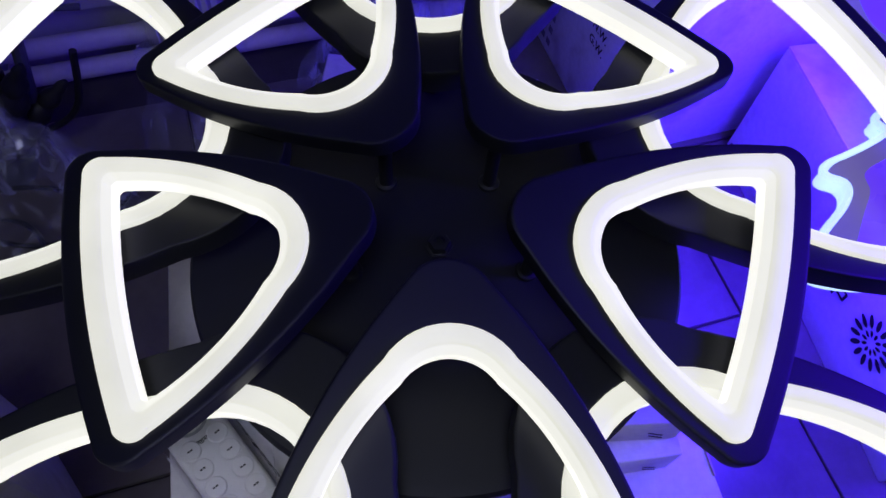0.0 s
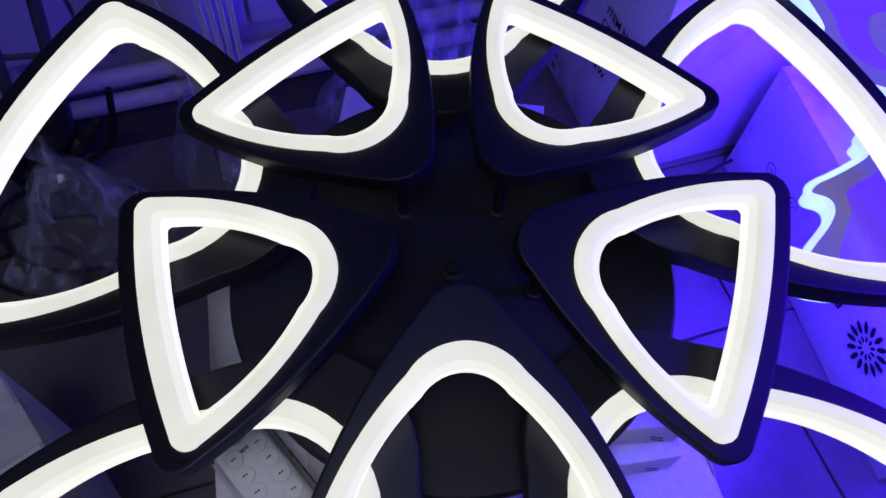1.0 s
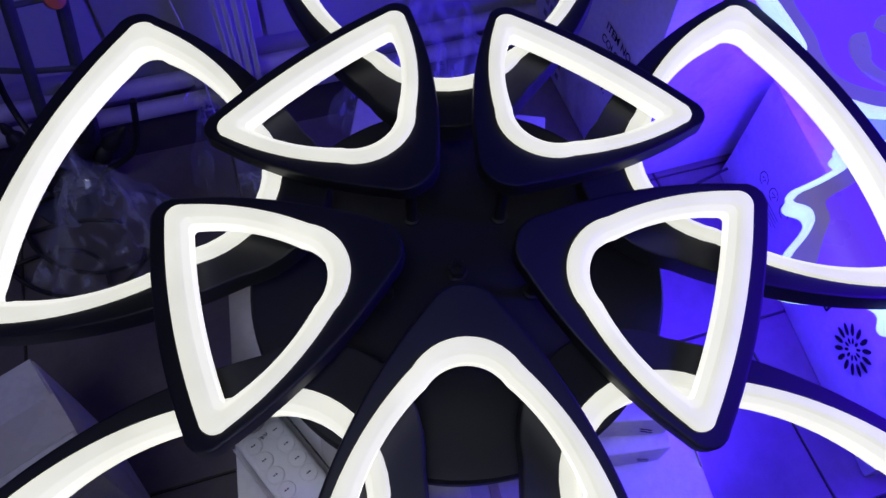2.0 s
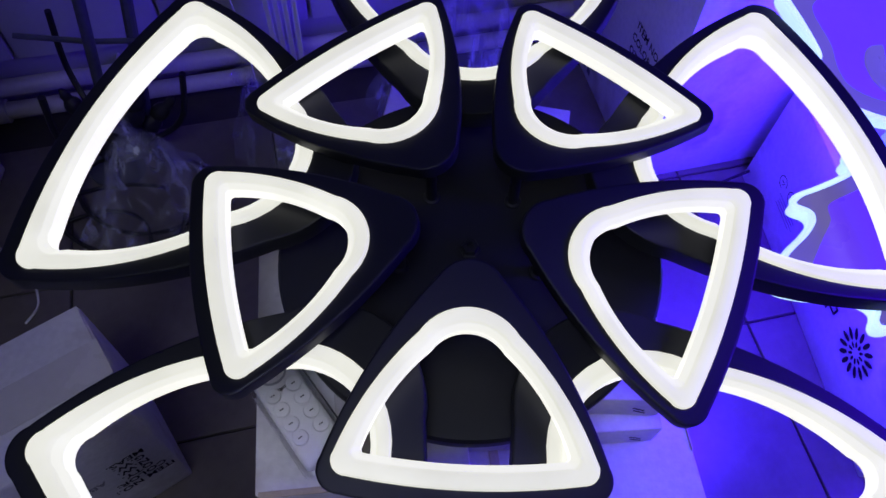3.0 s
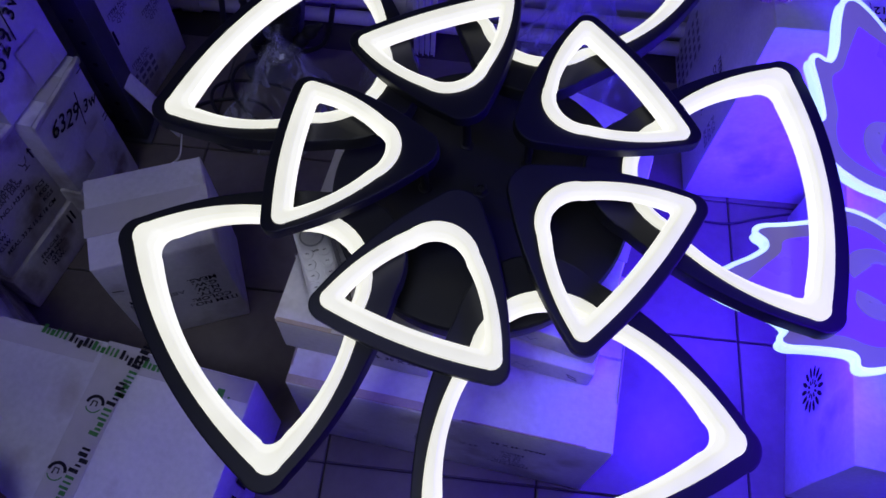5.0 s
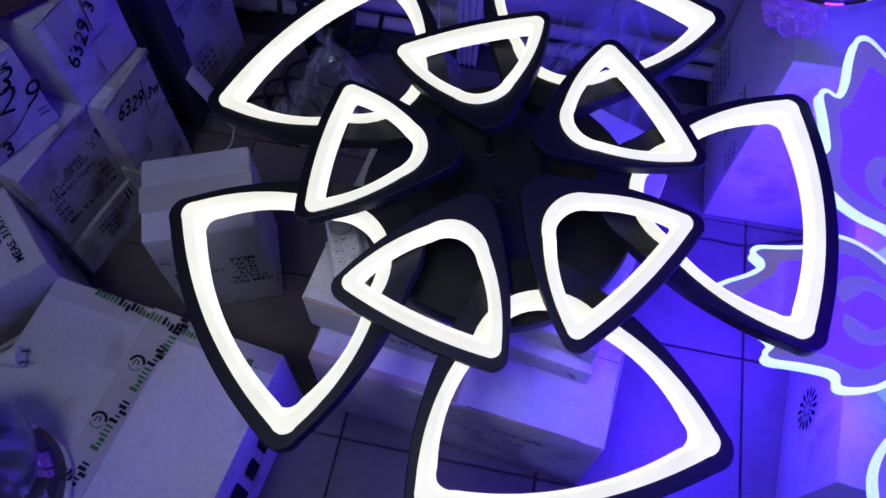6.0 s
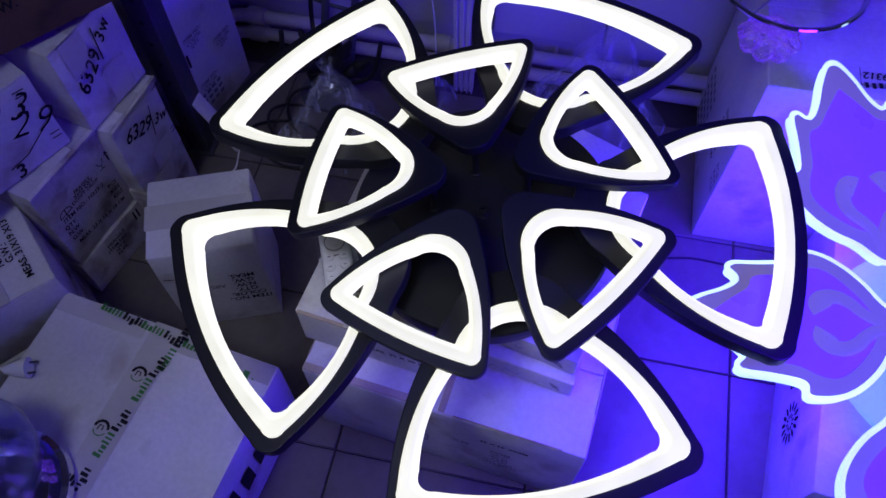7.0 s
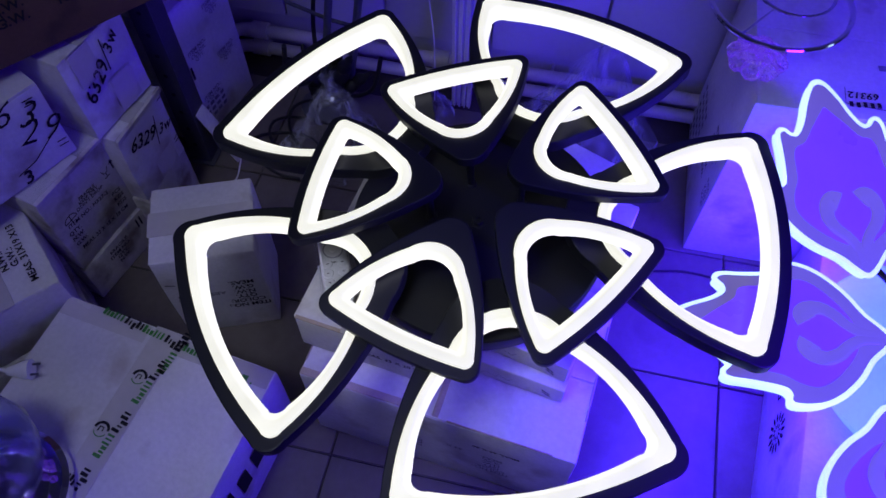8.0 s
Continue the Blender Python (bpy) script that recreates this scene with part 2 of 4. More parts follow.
def structure():
    slab = part("floor", block(4.2, 4.0, 0.10, 0), M_GROUT)
    slab.matrix_world = upright(0.2, -0.55, -0.106)
    tagged(slab, "dark brown ceramic tile floor, dusty", "floor", kind="structure")
    wall = part("wall_north", block(4.4, 0.12, 2.7, 0.002), M_WALL)
    wall.matrix_world = upright(0.2, 0.74, -0.1)
    tagged(wall, "white painted back wall of the shop", "wall", kind="structure")
    for name, u, v, sx, sy in (("wall_west", -1.75, -0.55, 0.12, 2.5), ("wall_east", 2.25, -0.55, 0.12, 2.5), ("wall_south", 0.2, -1.9, 4.4, 0.12)):
        w = part(name, block(sx, sy + (0.0 if sx > sy else 0.0), 2.7, 0.002), M_WALL)
        w.matrix_world = upright(u, v, -0.1)
        tagged(w, "plain painted shop wall", "wall", kind="structure")
    c = part("ceiling", block(4.4, 3.0, 0.1, 0.0), M_CEIL)
    c.matrix_world = upright(0.2, -0.55, 2.6)
    tagged(c, "plain white shop ceiling", "ceiling", kind="structure")
    return slab, wall


FLOOR, WALL_N = structure()


# ---------------- petal lamp ----------------
def tri_outline(apex, corner_x, corner_y, r_apex, r_corner, bulge_side, bulge_end):
    """A rounded triangle: its apex on the axis towards the centre, two corners outside."""
    a = Vector((apex, 0))
    c1, c2 = Vector((corner_x, -corner_y)), Vector((corner_x, corner_y))
    verts = [(a, r_apex), (c1, r_corner), (c2, r_corner)]
    # push the corners out so that the rounded ends reach the given places
    real = []
    for i, (p, r) in enumerate(verts):
        d1 = (verts[i - 1][0] - p).normalized()
        d2 = (verts[(i + 1) % 3][0] - p).normalized()
        half = math.acos(max(-1, min(1, d1.dot(d2)))) / 2
        out = -(d1 + d2).normalized()
        real.append((p + out * (r / math.sin(half) - r), r))
    dense = []
    arcs = []
    for i, (p, r) in enumerate(real):
        d1 = (real[i - 1][0] - p).normalized()
        d2 = (real[(i + 1) % 3][0] - p).normalized()
        half = math.acos(max(-1, min(1, d1.dot(d2)))) / 2
        back = r / math.tan(half)
        centre = p + (d1 + d2).normalized() * (r / math.sin(half))
        s, e = p + d1 * back, p + d2 * back
        a0 = math.atan2(*(s - centre).yx)
        a1 = math.atan2(*(e - centre).yx)
        while a1 < a0:
            a1 += 2 * math.pi
        if a1 - a0 > math.pi:
            a0 += 2 * math.pi
        arcs.append((s, e, [centre + Vector((math.cos(a0 + (a1 - a0) * k / 14), math.sin(a0 + (a1 - a0) * k / 14))) * r for k in range(15)]))
    for i in range(3):
        dense += arcs[i][2]
        s, e = arcs[i][1], arcs[(i + 1) % 3][0]
        nrm = (e - s).normalized()
        nrm = Vector((nrm.y, -nrm.x))
        b = bulge_end if i == 1 else bulge_side
        for k in range(1, 24):
            t = k / 24
            dense.append(s + (e - s) * t + nrm * b * 4 * t * (1 - t))
    return dense


def mix_loop(a, b, k):
    return [p.lerp(q, k) for p, q in zip(a, b)]


def at_z(loop, z):
    return [(p.x, p.y, z) for p in loop]


def inset(loop, d):
    """The loop moved inwards by d along its own normals."""
    n = len(loop)
    out = []
    for i, p in enumerate(loop):
        t = (loop[(i + 1) % n] - loop[i - 1])
        t = t.normalized() if t.length > 1e-7 else Vector((1, 0))
        out.append(p + Vector((-t.y, t.x)) * d)
    return out


def petal_meshes(outer, white, hole, thick):
    """The flat black tray and the white diffuser of one petal; the top of the tray at z = 0."""
    d = 1 if (inset(outer, 0.004)[0] - outer[0]).x > 0 else -1
    under = inset(hole, -0.003 * d)
    tray = loft([at_z(under, -thick + 0.004), at_z(under, -thick), at_z(inset(outer, 0.0030 * d), -thick), at_z(inset(outer, 0.0022 * d), -thick), at_z(inset(outer, 0.0004 * d), -thick + 0.0010), at_z(outer, -thick + 0.0024), at_z(outer, -0.0030), at_z(outer, -0.0020), at_z(inset(outer, 0.0005 * d), -0.0006), at_z(inset(outer, 0.0018 * d), 0.0), at_z(inset(outer, 0.0028 * d), 0.0), at_z(inset(white, -0.0006 * d), 0.0), at_z(white, 0.0), at_z(inset(white, 0.0010 * d), -0.0015)])
    band = loft([at_z(inset(white, 0.0003 * d), -0.001), at_z(inset(white, 0.0003 * d), 0.0020), at_z(inset(white, 0.0012 * d), 0.0034), at_z(mix_loop(white, hole, 0.14), 0.0040), at_z(mix_loop(white, hole, 0.52), 0.0040), at_z(mix_loop(white, hole, 0.64), 0.0034), at_z(mix_loop(white, hole, 0.72), 0.0020)])
    inner = loft([at_z(mix_loop(white, hole, 0.715), 0.0021), at_z(mix_loop(white, hole, 0.92), -0.0002), at_z(hole, -0.0014)])
    wall = loft([at_z(hole, -0.0014), at_z(hole, -thick + 0.0012), at_z(inset(hole, -0.0022 * d), -thick + 0.0008)])
    return tray, band, inner, wall


def petal_lamp():
    base_z = 0.075
    tilt = pose(0, 0, 0, *TILT)
    lamp = thing("petal_lamp", Matrix.Translation((0, 0, 0.414)) @ tilt @ Matrix.Translation((0, 0, -base_z)), "black ten-petal ceiling lamp with glowing white rims, on boxes", "lamp")
    prof = [(0.0005, 0.0), (0.150, 0.0), (0.170, 0.004), (0.178, 0.02), (0.1835, 0.052), (0.1835, 0.059), (0.181, 0.0625), (0.17, 0.0635), (0.06, 0.0635), (0.0005, 0.0635)]
    part("base_plate", lathe(prof, 96), M_BLACK, lamp, "round black painted steel base plate")
    nut = lathe([(0.0005, 0.0635), (0.0105, 0.0635), (0.0105, 0.0650), (0.0085, 0.0655), (0.0085, 0.0705), (0.0078, 0.0720), (0.0042, 0.0722), (0.0036, 0.0690), (0.0005, 0.0690)], 6)
    part("centre_nut", nut, M_BLACK, lamp, angle=20)
    inner = petal_meshes(
        tri_outline(0.045, 0.2290, 0.1095, 0.030, 0.018, 0.0085, 0.008),
        tri_outline(0.0815, 0.2186, 0.0990, 0.048, 0.012, 0.006, 0.007),
        tri_outline(0.1015, 0.2055, 0.0790, 0.036, 0.004, 0.006, 0.005), 0.015)
    outer = petal_meshes(
        tri_outline(0.098, 0.3850, 0.1750, 0.085, 0.025, 0.014, 0.022),
        tri_outline(0.143, 0.3720, 0.1635, 0.085, 0.016, 0.014, 0.022),
        tri_outline(0.168, 0.3560, 0.1375, 0.070, 0.018, 0.014, 0.020), 0.022)
    meshes = []
    for k, (tray, band, edge, wall) in enumerate((inner, outer)):
        a = part("petal", tray, M_BLACK, lamp)
        part("diffuser", band, M_DIFF, a, "glowing white acrylic rim")
        part("inner_lip", edge, M_DIFF2, a, "brighter inner lip of the rim")
        part("hole_wall", wall, M_WALLGLOW, a, "bright inner wall of the glowing rim")
        meshes.append(a)
    zi, zo = base_z + 0.0565, base_z + 0.0225
    spots = [(0, ang, zi, tw) for ang, tw in zip((-90, -18, 54, 126, 198), INNER)] + [(1, ang, zo, tw) for ang, tw in zip((-54, 18, 90, 162, 234), OUTER)]
    first = {0: True, 1: True}
    for kind, ang, z, (dyaw, dr, roll, nod, dz) in spots:
        a = meshes[kind]
        if not first[kind]:
            a2 = a.copy()
            scene.collection.objects.link(a2)
            for ch in a.children:
                b2 = ch.copy()
                scene.collection.objects.link(b2)
                b2.parent = a2
            a = a2
        first[kind] = False
        pivot = 0.2186 if kind == 0 else 0.3735
        a.matrix_basis = pose(0, 0, z + dz, 0, 0, ang + dyaw) @ Matrix.Translation((pivot + dr, 0, 0)) @ pose(0, 0, 0, roll, nod, 0) @ Matrix.Translation((-pivot, 0, 0))
        # the posts that carry the petal
        for r, side in ((0.068, 0.0),) if kind == 0 else ((0.150, 0.0),):
            top = z + dz + (pivot - r) * math.tan(radians(nod)) - 0.012
            post = lathe([(0.0005, 0.0625), (0.0085, 0.0625), (0.0085, 0.0650), (0.0078, 0.0660), (0.0052, 0.0668), (0.0052, top), (0.0005, top)], 18)
            m = pose(0, 0, 0, 0, 0, ang) @ Matrix.Translation((r, side, 0))
            part("post", put(post, m), M_BLACK, lamp)
    return lamp


TILT = (3.43, -1.72, -0.05)
# small turns of the petals on their posts: yaw, outward shift, roll, nod, lift
INNER = [(0.59, 0.0013, -1.6, 6.8, -0.0053), (-0.56, -0.0034, 4.39, 6.8, 0.0035), (0.0, 0.0013, 0.51, 6.8, -0.0009), (0.56, -0.001, -4.45, 6.8, 0.0003), (-0.68, 0.0005, 4.21, 6.8, 0.0023)]
OUTER = [(1.42, 0.0, 0.0, 4.5, 0.0), (1.42, 0.0, 0.0, 4.5, 0.0), (1.42, 0.0, 0.0, 4.5, 0.0), (1.42, 0.0, 0.0, 4.5, 0.0), (1.42, 0.0, 0.0, 4.5, 0.0)]
LAMP = petal_lamp()


# ---------------- cartons ----------------
def face(side, sx, sy, sz, proud=0.0012):
    """The pose of a face of a carton: x to its right, y up, z out of it; its origin in the face's middle."""
    if side == "front":
        return Matrix.Translation((0, -sy / 2 - proud, sz / 2)) @ pose(0, 0, 0, 90, 0, 0)
    if side == "right":
        return Matrix.Translation((sx / 2 + proud, 0, sz / 2)) @ pose(0, 0, 0, 90, 0, 90)
    if side == "left":
        return Matrix.Translation((-sx / 2 - proud, 0, sz / 2)) @ pose(0, 0, 0, 90, 0, -90)
    if side == "back":
        return Matrix.Translation((0, sy / 2 + proud, sz / 2)) @ pose(0, 0, 0, 90, 0, 180)
    return Matrix.Translation((0, 0, sz + 0.0022 + proud))


def carton(m, size, mat, label, group="", name="carton", flaps="x", tape=True, seed=1, worn=0.0025, open_gap=0.003, lift=0.0):
    sx, sy, sz = size
    c = thing(name, m, label, "box", group)
    part("body", block(sx, sy, sz, 0.003, cuts=3, wobble=worn, seed=seed), mat, c)
    rnd = random.Random(seed)
    along = flaps == "x"
    for s in (-1, 1):
        w, d = (sx - 0.002, sy / 2 - open_gap / 2) if along else (sx / 2 - open_gap / 2, sy - 0.002)
        fl = block(w, d, 0.0022, 0.0009, seg=1, cuts=3, wobble=worn * 0.6, seed=seed + 5 + s)
        a = lift + rnd.uniform(0, 0.6)
        if along:
            mm = Matrix.Translation((0, s * sy / 2, sz)) @ pose(0, 0, 0, -s * a, 0, 0) @ Matrix.Translation((0, -s * d / 2, 0))
        else:
            mm = Matrix.Translation((s * sx / 2, 0, sz)) @ pose(0, 0, 0, 0, s * a, 0) @ Matrix.Translation((-s * w / 2, 0, 0))
        part("flap", put(fl, mm), mat, c)
    if tape:
        tw = 0.048
        t = block(sx + 0.004, tw, 0.0012, 0.0004, seg=1, cuts=2, wobble=0.0006, seed=seed) if along else block(tw, sy + 0.004, 0.0012, 0.0004, seg=1, cuts=2, wobble=0.0006, seed=seed)
        part("tape", put(t, Matrix.Translation((0, 0, sz + 0.0022 + worn * 0.35 + 0.0008))), M_TAPE, c)
    return c


def spot(base, x, y, turn=0.0):
    return base @ pose(x, y, 0, 0, 0, turn)


LABEL = "ITEM NO.:\nCOLOR:\nQTY.\nN.W.\nG.W.\nMEAS."


def stack_cartons():
    g = "cartons under the lamp"
    # the big one at the bottom
    a = carton(pose(0.0316, -0.109, 0, 0, 0, 10.1), (0.428, 0.250, 0.232), M_CARD, "white carton with torn top edge and upside-down print", g, seed=3, tape=False)
    f = face("front", 0.428, 0.250, 0.232, 0.004)
    lettering(LABEL, 0.0135, M_PALEINK, a, spot(f, 0.095, -0.005, 180), line=0.9)
    lettering("44 X", 0.0135, M_PALEINK, a, spot(f, 0.035, 0.028, 180))
    lettering("PCS\nKGS\nKGS\nCM", 0.0135, M_PALEINK, a, spot(f, -0.03, 0.0, 180), line=0.9)
    # its bare torn edge
    part("torn_edge", put(block(0.19, 0.012, 0.003, 0.001, cuts=3, wobble=0.003, seed=4), Matrix.Translation((-0.118, -0.118, 0.2335))), M_EDGE, a, "bare brown cardboard edge")
    part("torn_edge", put(block(0.010, 0.09, 0.003, 0.001, cuts=3, wobble=0.004, seed=8), Matrix.Translation((0.002, -0.078, 0.2335))), M_EDGE, a)
    lettering("MEAS. 44 X 26", 0.012, M_INK, a, spot(f, 0.10, 0.062, 180))
    for x, y, w, d, k in ((0.10, -0.1238, 0.16, 0.0025, 31), (0.2125, 0.02, 0.0025, 0.16, 32), (-0.2125, -0.04, 0.0025, 0.12, 33)):
        part("torn_edge", put(block(w, d, 0.003, 0.001, cuts=3, wobble=0.003, seed=k), Matrix.Translation((x, y, 0.2335))), M_EDGE, a)
    # the one behind it
    e = carton(pose(0.0, 0.227, 0, 0, 0, -7), (0.25, 0.24, 0.228), M_CARD, "plain white carton standing behind the stack", g, seed=21)
    # two flat cartons on top
    for k, z in enumerate((0.2365, 0.2825)):
        s = (0.222, 0.305, 0.043)
        b = carton(pose(0.080 + 0.005 * k, 0.014 + 0.022 * k, z, 0, 0, 7.0 - 4.5 * k), s, M_CARD, "flat white carton with pen writing on its edge", g, seed=6 + k, worn=0.0012)
        f = face("front", *s, 0.003)
        strokes([[(0.078, 0.010), (0.091, 0.003)], [(0.080, 0.003), (0.093, -0.004)]], 0.0012, M_INK, b, f)
        pen = [(-0.05 + i * 0.0045, 0.007 * math.sin(i * 2.1) * math.cos(i * 0.7)) for i in range(20)]
        strokes([[(p.x, p.y) for p in spline([(x, y, 0) for x, y in pen], 3)]], 0.0005, M_PALEINK, b, spot(f, -0.0, 0.002, 4))
    # a longer one beside them with print on its side
    s = (0.195, 0.350, 0.088)
    d = carton(pose(-0.1105, -0.036, 0.2365, 0, 0, 9), s, M_CARD, "white carton with printed size line, holding up the lamp", g, seed=9, worn=0.0015, flaps="y")
    f = face("front", *s, 0.003)
    lettering("QTY.                  PCS\nMEAS. 35 X 20 X", 0.0125, M_INK, d, spot(f, 0.050, 0.012), line=1.15)
    part("torn_edge", put(block(0.19, 0.006, 0.003, 0.001, cuts=3, wobble=0.002, seed=14), Matrix.Translation((0, -0.174, 0.0885))), M_EDGE, d)
    return a


stack_cartons()


def near_cartons():
    # the standing carton on the floor
    s = (0.170, 0.150, 0.250)
    b = carton(pose(-0.449, -0.125, 0, 0, 0, 38), s, M_CARD, "small white carton standing on the tiles, print upside down", seed=12, flaps="x", lift=1.0)
    f = face("front", *s, 0.003)
    lettering(LABEL, 0.0165, M_INK, b, spot(f, 0.045, 0.0, 180), line=0.95)
    lettering("ABS", 0.0155, M_PALEINK, b, spot(f, 0.0, 0.012, 180))
    lettering("PCS\nKGS\nKGS\nCM", 0.0135, M_INK, b, spot(f, -0.058, -0.005, 180), line=0.95)
    strokes([[(-0.078, 0.06), (-0.062, 0.056)]], 0.0012, M_INK, b, f)
    # the big flat white one with printed tape
    s = (0.38, 0.36, 0.198)
    c = carton(pose(-0.365, -0.478, 0, 0, 0, 8), s, M_CARD, "large white carton sealed with printed packing tape", seed=15, flaps="y", worn=0.0012)
    top = face("top", *s, 0.0042)
    rim = block(0.376, 0.030, 0.001, 0.0003, seg=1)
    part("tape", put(rim, Matrix.Translation((0, 0.162, 0.2008))), M_TAPE, c)

    def mark(x, y, turn, k):
        m = spot(top, x, y, turn)
        # name print as plain bars on one line, two stretches of colour, uneven in width and height
        tall = (0.0130, 0.0085, 0.0085, 0.0125, 0.0115, 0.0120)
        wide = (0.0052, 0.0034, 0.0054, 0.0034, 0.0026, 0.0036)
        g = [(-0.036 + 0.0066 * i, tall[i] / 2 - 0.005, wide[i], tall[i]) for i in range(6)]
        b = [(0.006 + 0.0072 * i, tall[i] / 2 - 0.005 - 0.003 * (i == 2), (0.0050, 0.0028, 0.0056, 0.0054, 0.0034)[i], tall[i] + 0.003 * (i == 2)) for i in range(5)]
        bars(g, M_GREEN, c, m)
        bars(b, M_INK, c, m)

    def badge(x, y, turn):
        m = spot(top, x, y, turn)
        arc = lambda a0, a1, r: [(r * math.cos(radians(a0 + (a1 - a0) * i / 10)), r * math.sin(radians(a0 + (a1 - a0) * i / 10))) for i in range(11)]
        strokes([arc(-80, 90, 0.011)], 0.0022, M_INK, c, m)
        strokes([arc(120, 250, 0.011)], 0.0008, M_GREEN, c, m)
        strokes([[(-0.004, 0.004), (0.004, 0.004), (0.004, -0.002), (-0.002, -0.003)]], 0.0011, M_INK, c, m)

    for k, y in enumerate((0.095, 0.004, -0.089)):
        mark(0.018 - 0.0075 * k, y, 84, k)
        badge(-0.003 - 0.0075 * k, y, 84)
    for k, x in enumerate((-0.08, -0.003, 0.074)):
        mark(x, 0.172 - 0.006 * k, -4, k + 2)
    mark(0.028, 0.150, 84, 1)
    bars([(0.15, 0.150, 0.010, 0.013), (0.163, 0.147, 0.003, 0.003)], M_GREEN, c, top)
    side = face("right", *s, 0.002)
    bars([(-0.14 + i * 0.042, 0.004 * (i % 2), 0.026, 0.055 + 0.02 * (i % 3 == 0)) for i in range(7)], M_INK, c, spot(side, 0, 0.0))
    return c


near_cartons()


# ---------------- piled cartons by the shelf ----------------
def pile():
    g = "cartons piled by the shelf"
    D = 0.33

    def end_on(px, py, z, yaw, w, h, mat, label, seed, depth=D, **k):
        """A carton whose end face stands with its middle at px, py."""
        a = radians(yaw)
        return carton(pose(px - math.cos(a) * depth / 2, py - math.sin(a) * depth / 2, z, 0, 0, yaw), (depth, w, h), mat, label, g, seed=seed, **k), face("right", depth, w, h, 0.003)

    c, f = end_on(-0.653, -0.022, 0.0, 12, 0.140, 0.128, M_CARD_OLD, "grey worn carton at the foot of the pile", 31)
    c, f = end_on(-0.650, -0.024, 0.132, 8.4, 0.134, 0.172, M_CARD, "white carton with a handwritten black number, in the pile", 32, flaps="x")
    written("6329", 0.040, 0.0175, M_INK, c, spot(f, -0.016, 0.036), -22)
    strokes([[(0.014, -0.008), (0.028, 0.054)]], 0.0013, M_INK, c, f)
    written("3w", 0.030, 0.018, M_INK, c, spot(f, 0.040, 0.012), -20)
    strokes([[(0.05, 0.079), (0.064, 0.079)], [(0.05, 0.070), (0.064, 0.070)], [(0.05, -0.035), (0.062, -0.033)], [(0.05, -0.044), (0.062, -0.042)]], 0.0011, M_INK, c, f)
    bars([(0.015, -0.055, 0.055, 0.05)], M_TAPE, c, f, "tape_patch")
    rim = block(0.006, 0.138, 0.013, 0.0012, cuts=3, wobble=0.003, seed=71)
    part("flap_edge", put(rim, Matrix.Translation((D / 2 + 0.001, 0, 0.163)) @ pose(0, 0, 0, 0, 10, 0)), M_CARD_OLD, c, "folded carton flap edge")
    c, f = end_on(-0.665, -0.030, 0.3100, 3, 0.144, 0.168, M_CARD, "white carton with a handwritten black number, in the pile", 33)
    written("6329", 0.041, 0.0180, M_INK, c, spot(f, -0.026, 0.010), 36)
    strokes([[(0.008, 0.010), (0.012, 0.072)]], 0.0013, M_INK, c, f)
    written("3w", 0.032, 0.019, M_INK, c, spot(f, 0.028, 0.050), 36)
    bars([(-0.03, 0.052, 0.045, 0.07), (0.02, -0.04, 0.05, 0.07)], M_TAPE, c, spot(f, 0, 0, 0), "tape_patch")
    # the printed carton, taped over, and the one under it
    c, f = end_on(-0.666, -0.176, 0.0, 1, 0.165, 0.095, M_CARD_OLD, "dusty grey carton with printed handling marks", 34)
    lettering("FRAGILE\nITEM NO.:\nQTY.\nN.W.", 0.0125, M_INK, c, spot(f, 0.0, 0.012), line=1.0)
    strokes([[(0.055, 0.02), (0.055, 0.045)], [(0.064, 0.02), (0.064, 0.045)]], 0.002, M_INK, c, f)
    c, f = end_on(-0.671, -0.171, 0.1000, 2.7, 0.166, 0.205, M_CARD_OLD, "grey carton with printed handling marks and crumpled clear tape", 35, worn=0.004)
    lettering("FRAGILE\nKEEP DRY\nDON'T DROP", 0.0105, M_INK, c, spot(f, 0.002, 0.026, -5), line=0.8)
    lettering("ITEM NO.: H327-2", 0.0125, M_INK, c, spot(f, -0.012, 0.001, -7))
    for k, word in enumerate(("QTY.", "N.W.", "G.W.")):
        lettering(word, 0.0125, M_INK, c, spot(f, -0.053, -0.010 - 0.015 * k, -7))
    for k, word in enumerate(("PCS", "KGS", "KGS")):
        lettering(word, 0.0125, M_INK, c, spot(f, 0.050, -0.022 - 0.015 * k, -7))
    lettering("MEAS. 33 X 15 X 18 CM", 0.0125, M_INK, c, spot(f, -0.002, -0.064, -8), width=0.92)
    m = spot(f, 0.004, -0.020)
    # handling marks: umbrella, glass, arrows
    strokes([[(-0.052 + 0.014 * math.cos(radians(a)), 0.036 + 0.012 * math.sin(radians(a))) for a in range(0, 181, 15)], [(-0.066, 0.036), (-0.038, 0.036)], [(-0.052, 0.048), (-0.052, 0.026)]], 0.0009, M_INK, c, m)
    strokes([[(0.040, 0.062), (0.044, 0.052), (0.052, 0.052), (0.056, 0.062)], [(0.048, 0.052), (0.048, 0.042)], [(0.042, 0.042), (0.054, 0.042)]], 0.0009, M_INK, c, m)
    strokes([[(0.066, 0.045), (0.066, 0.066)], [(0.076, 0.045), (0.076, 0.066)]], 0.0016, M_INK, c, m)
    strokes([[(0.062, 0.060), (0.066, 0.068), (0.070, 0.060)], [(0.072, 0.060), (0.076, 0.068), (0.080, 0.060)]], 0.0012, M_INK, c, m)
    rim = block(0.008, 0.168, 0.010, 0.0012, cuts=4, wobble=0.005, seed=72)
    part("flap_edge", put(rim, Matrix.Translation((D / 2 + 0.002, 0, 0.199)) @ pose(0, 0, 0, 0, 14, 0)), M_CARD_OLD, c, "crumpled carton flap edge")
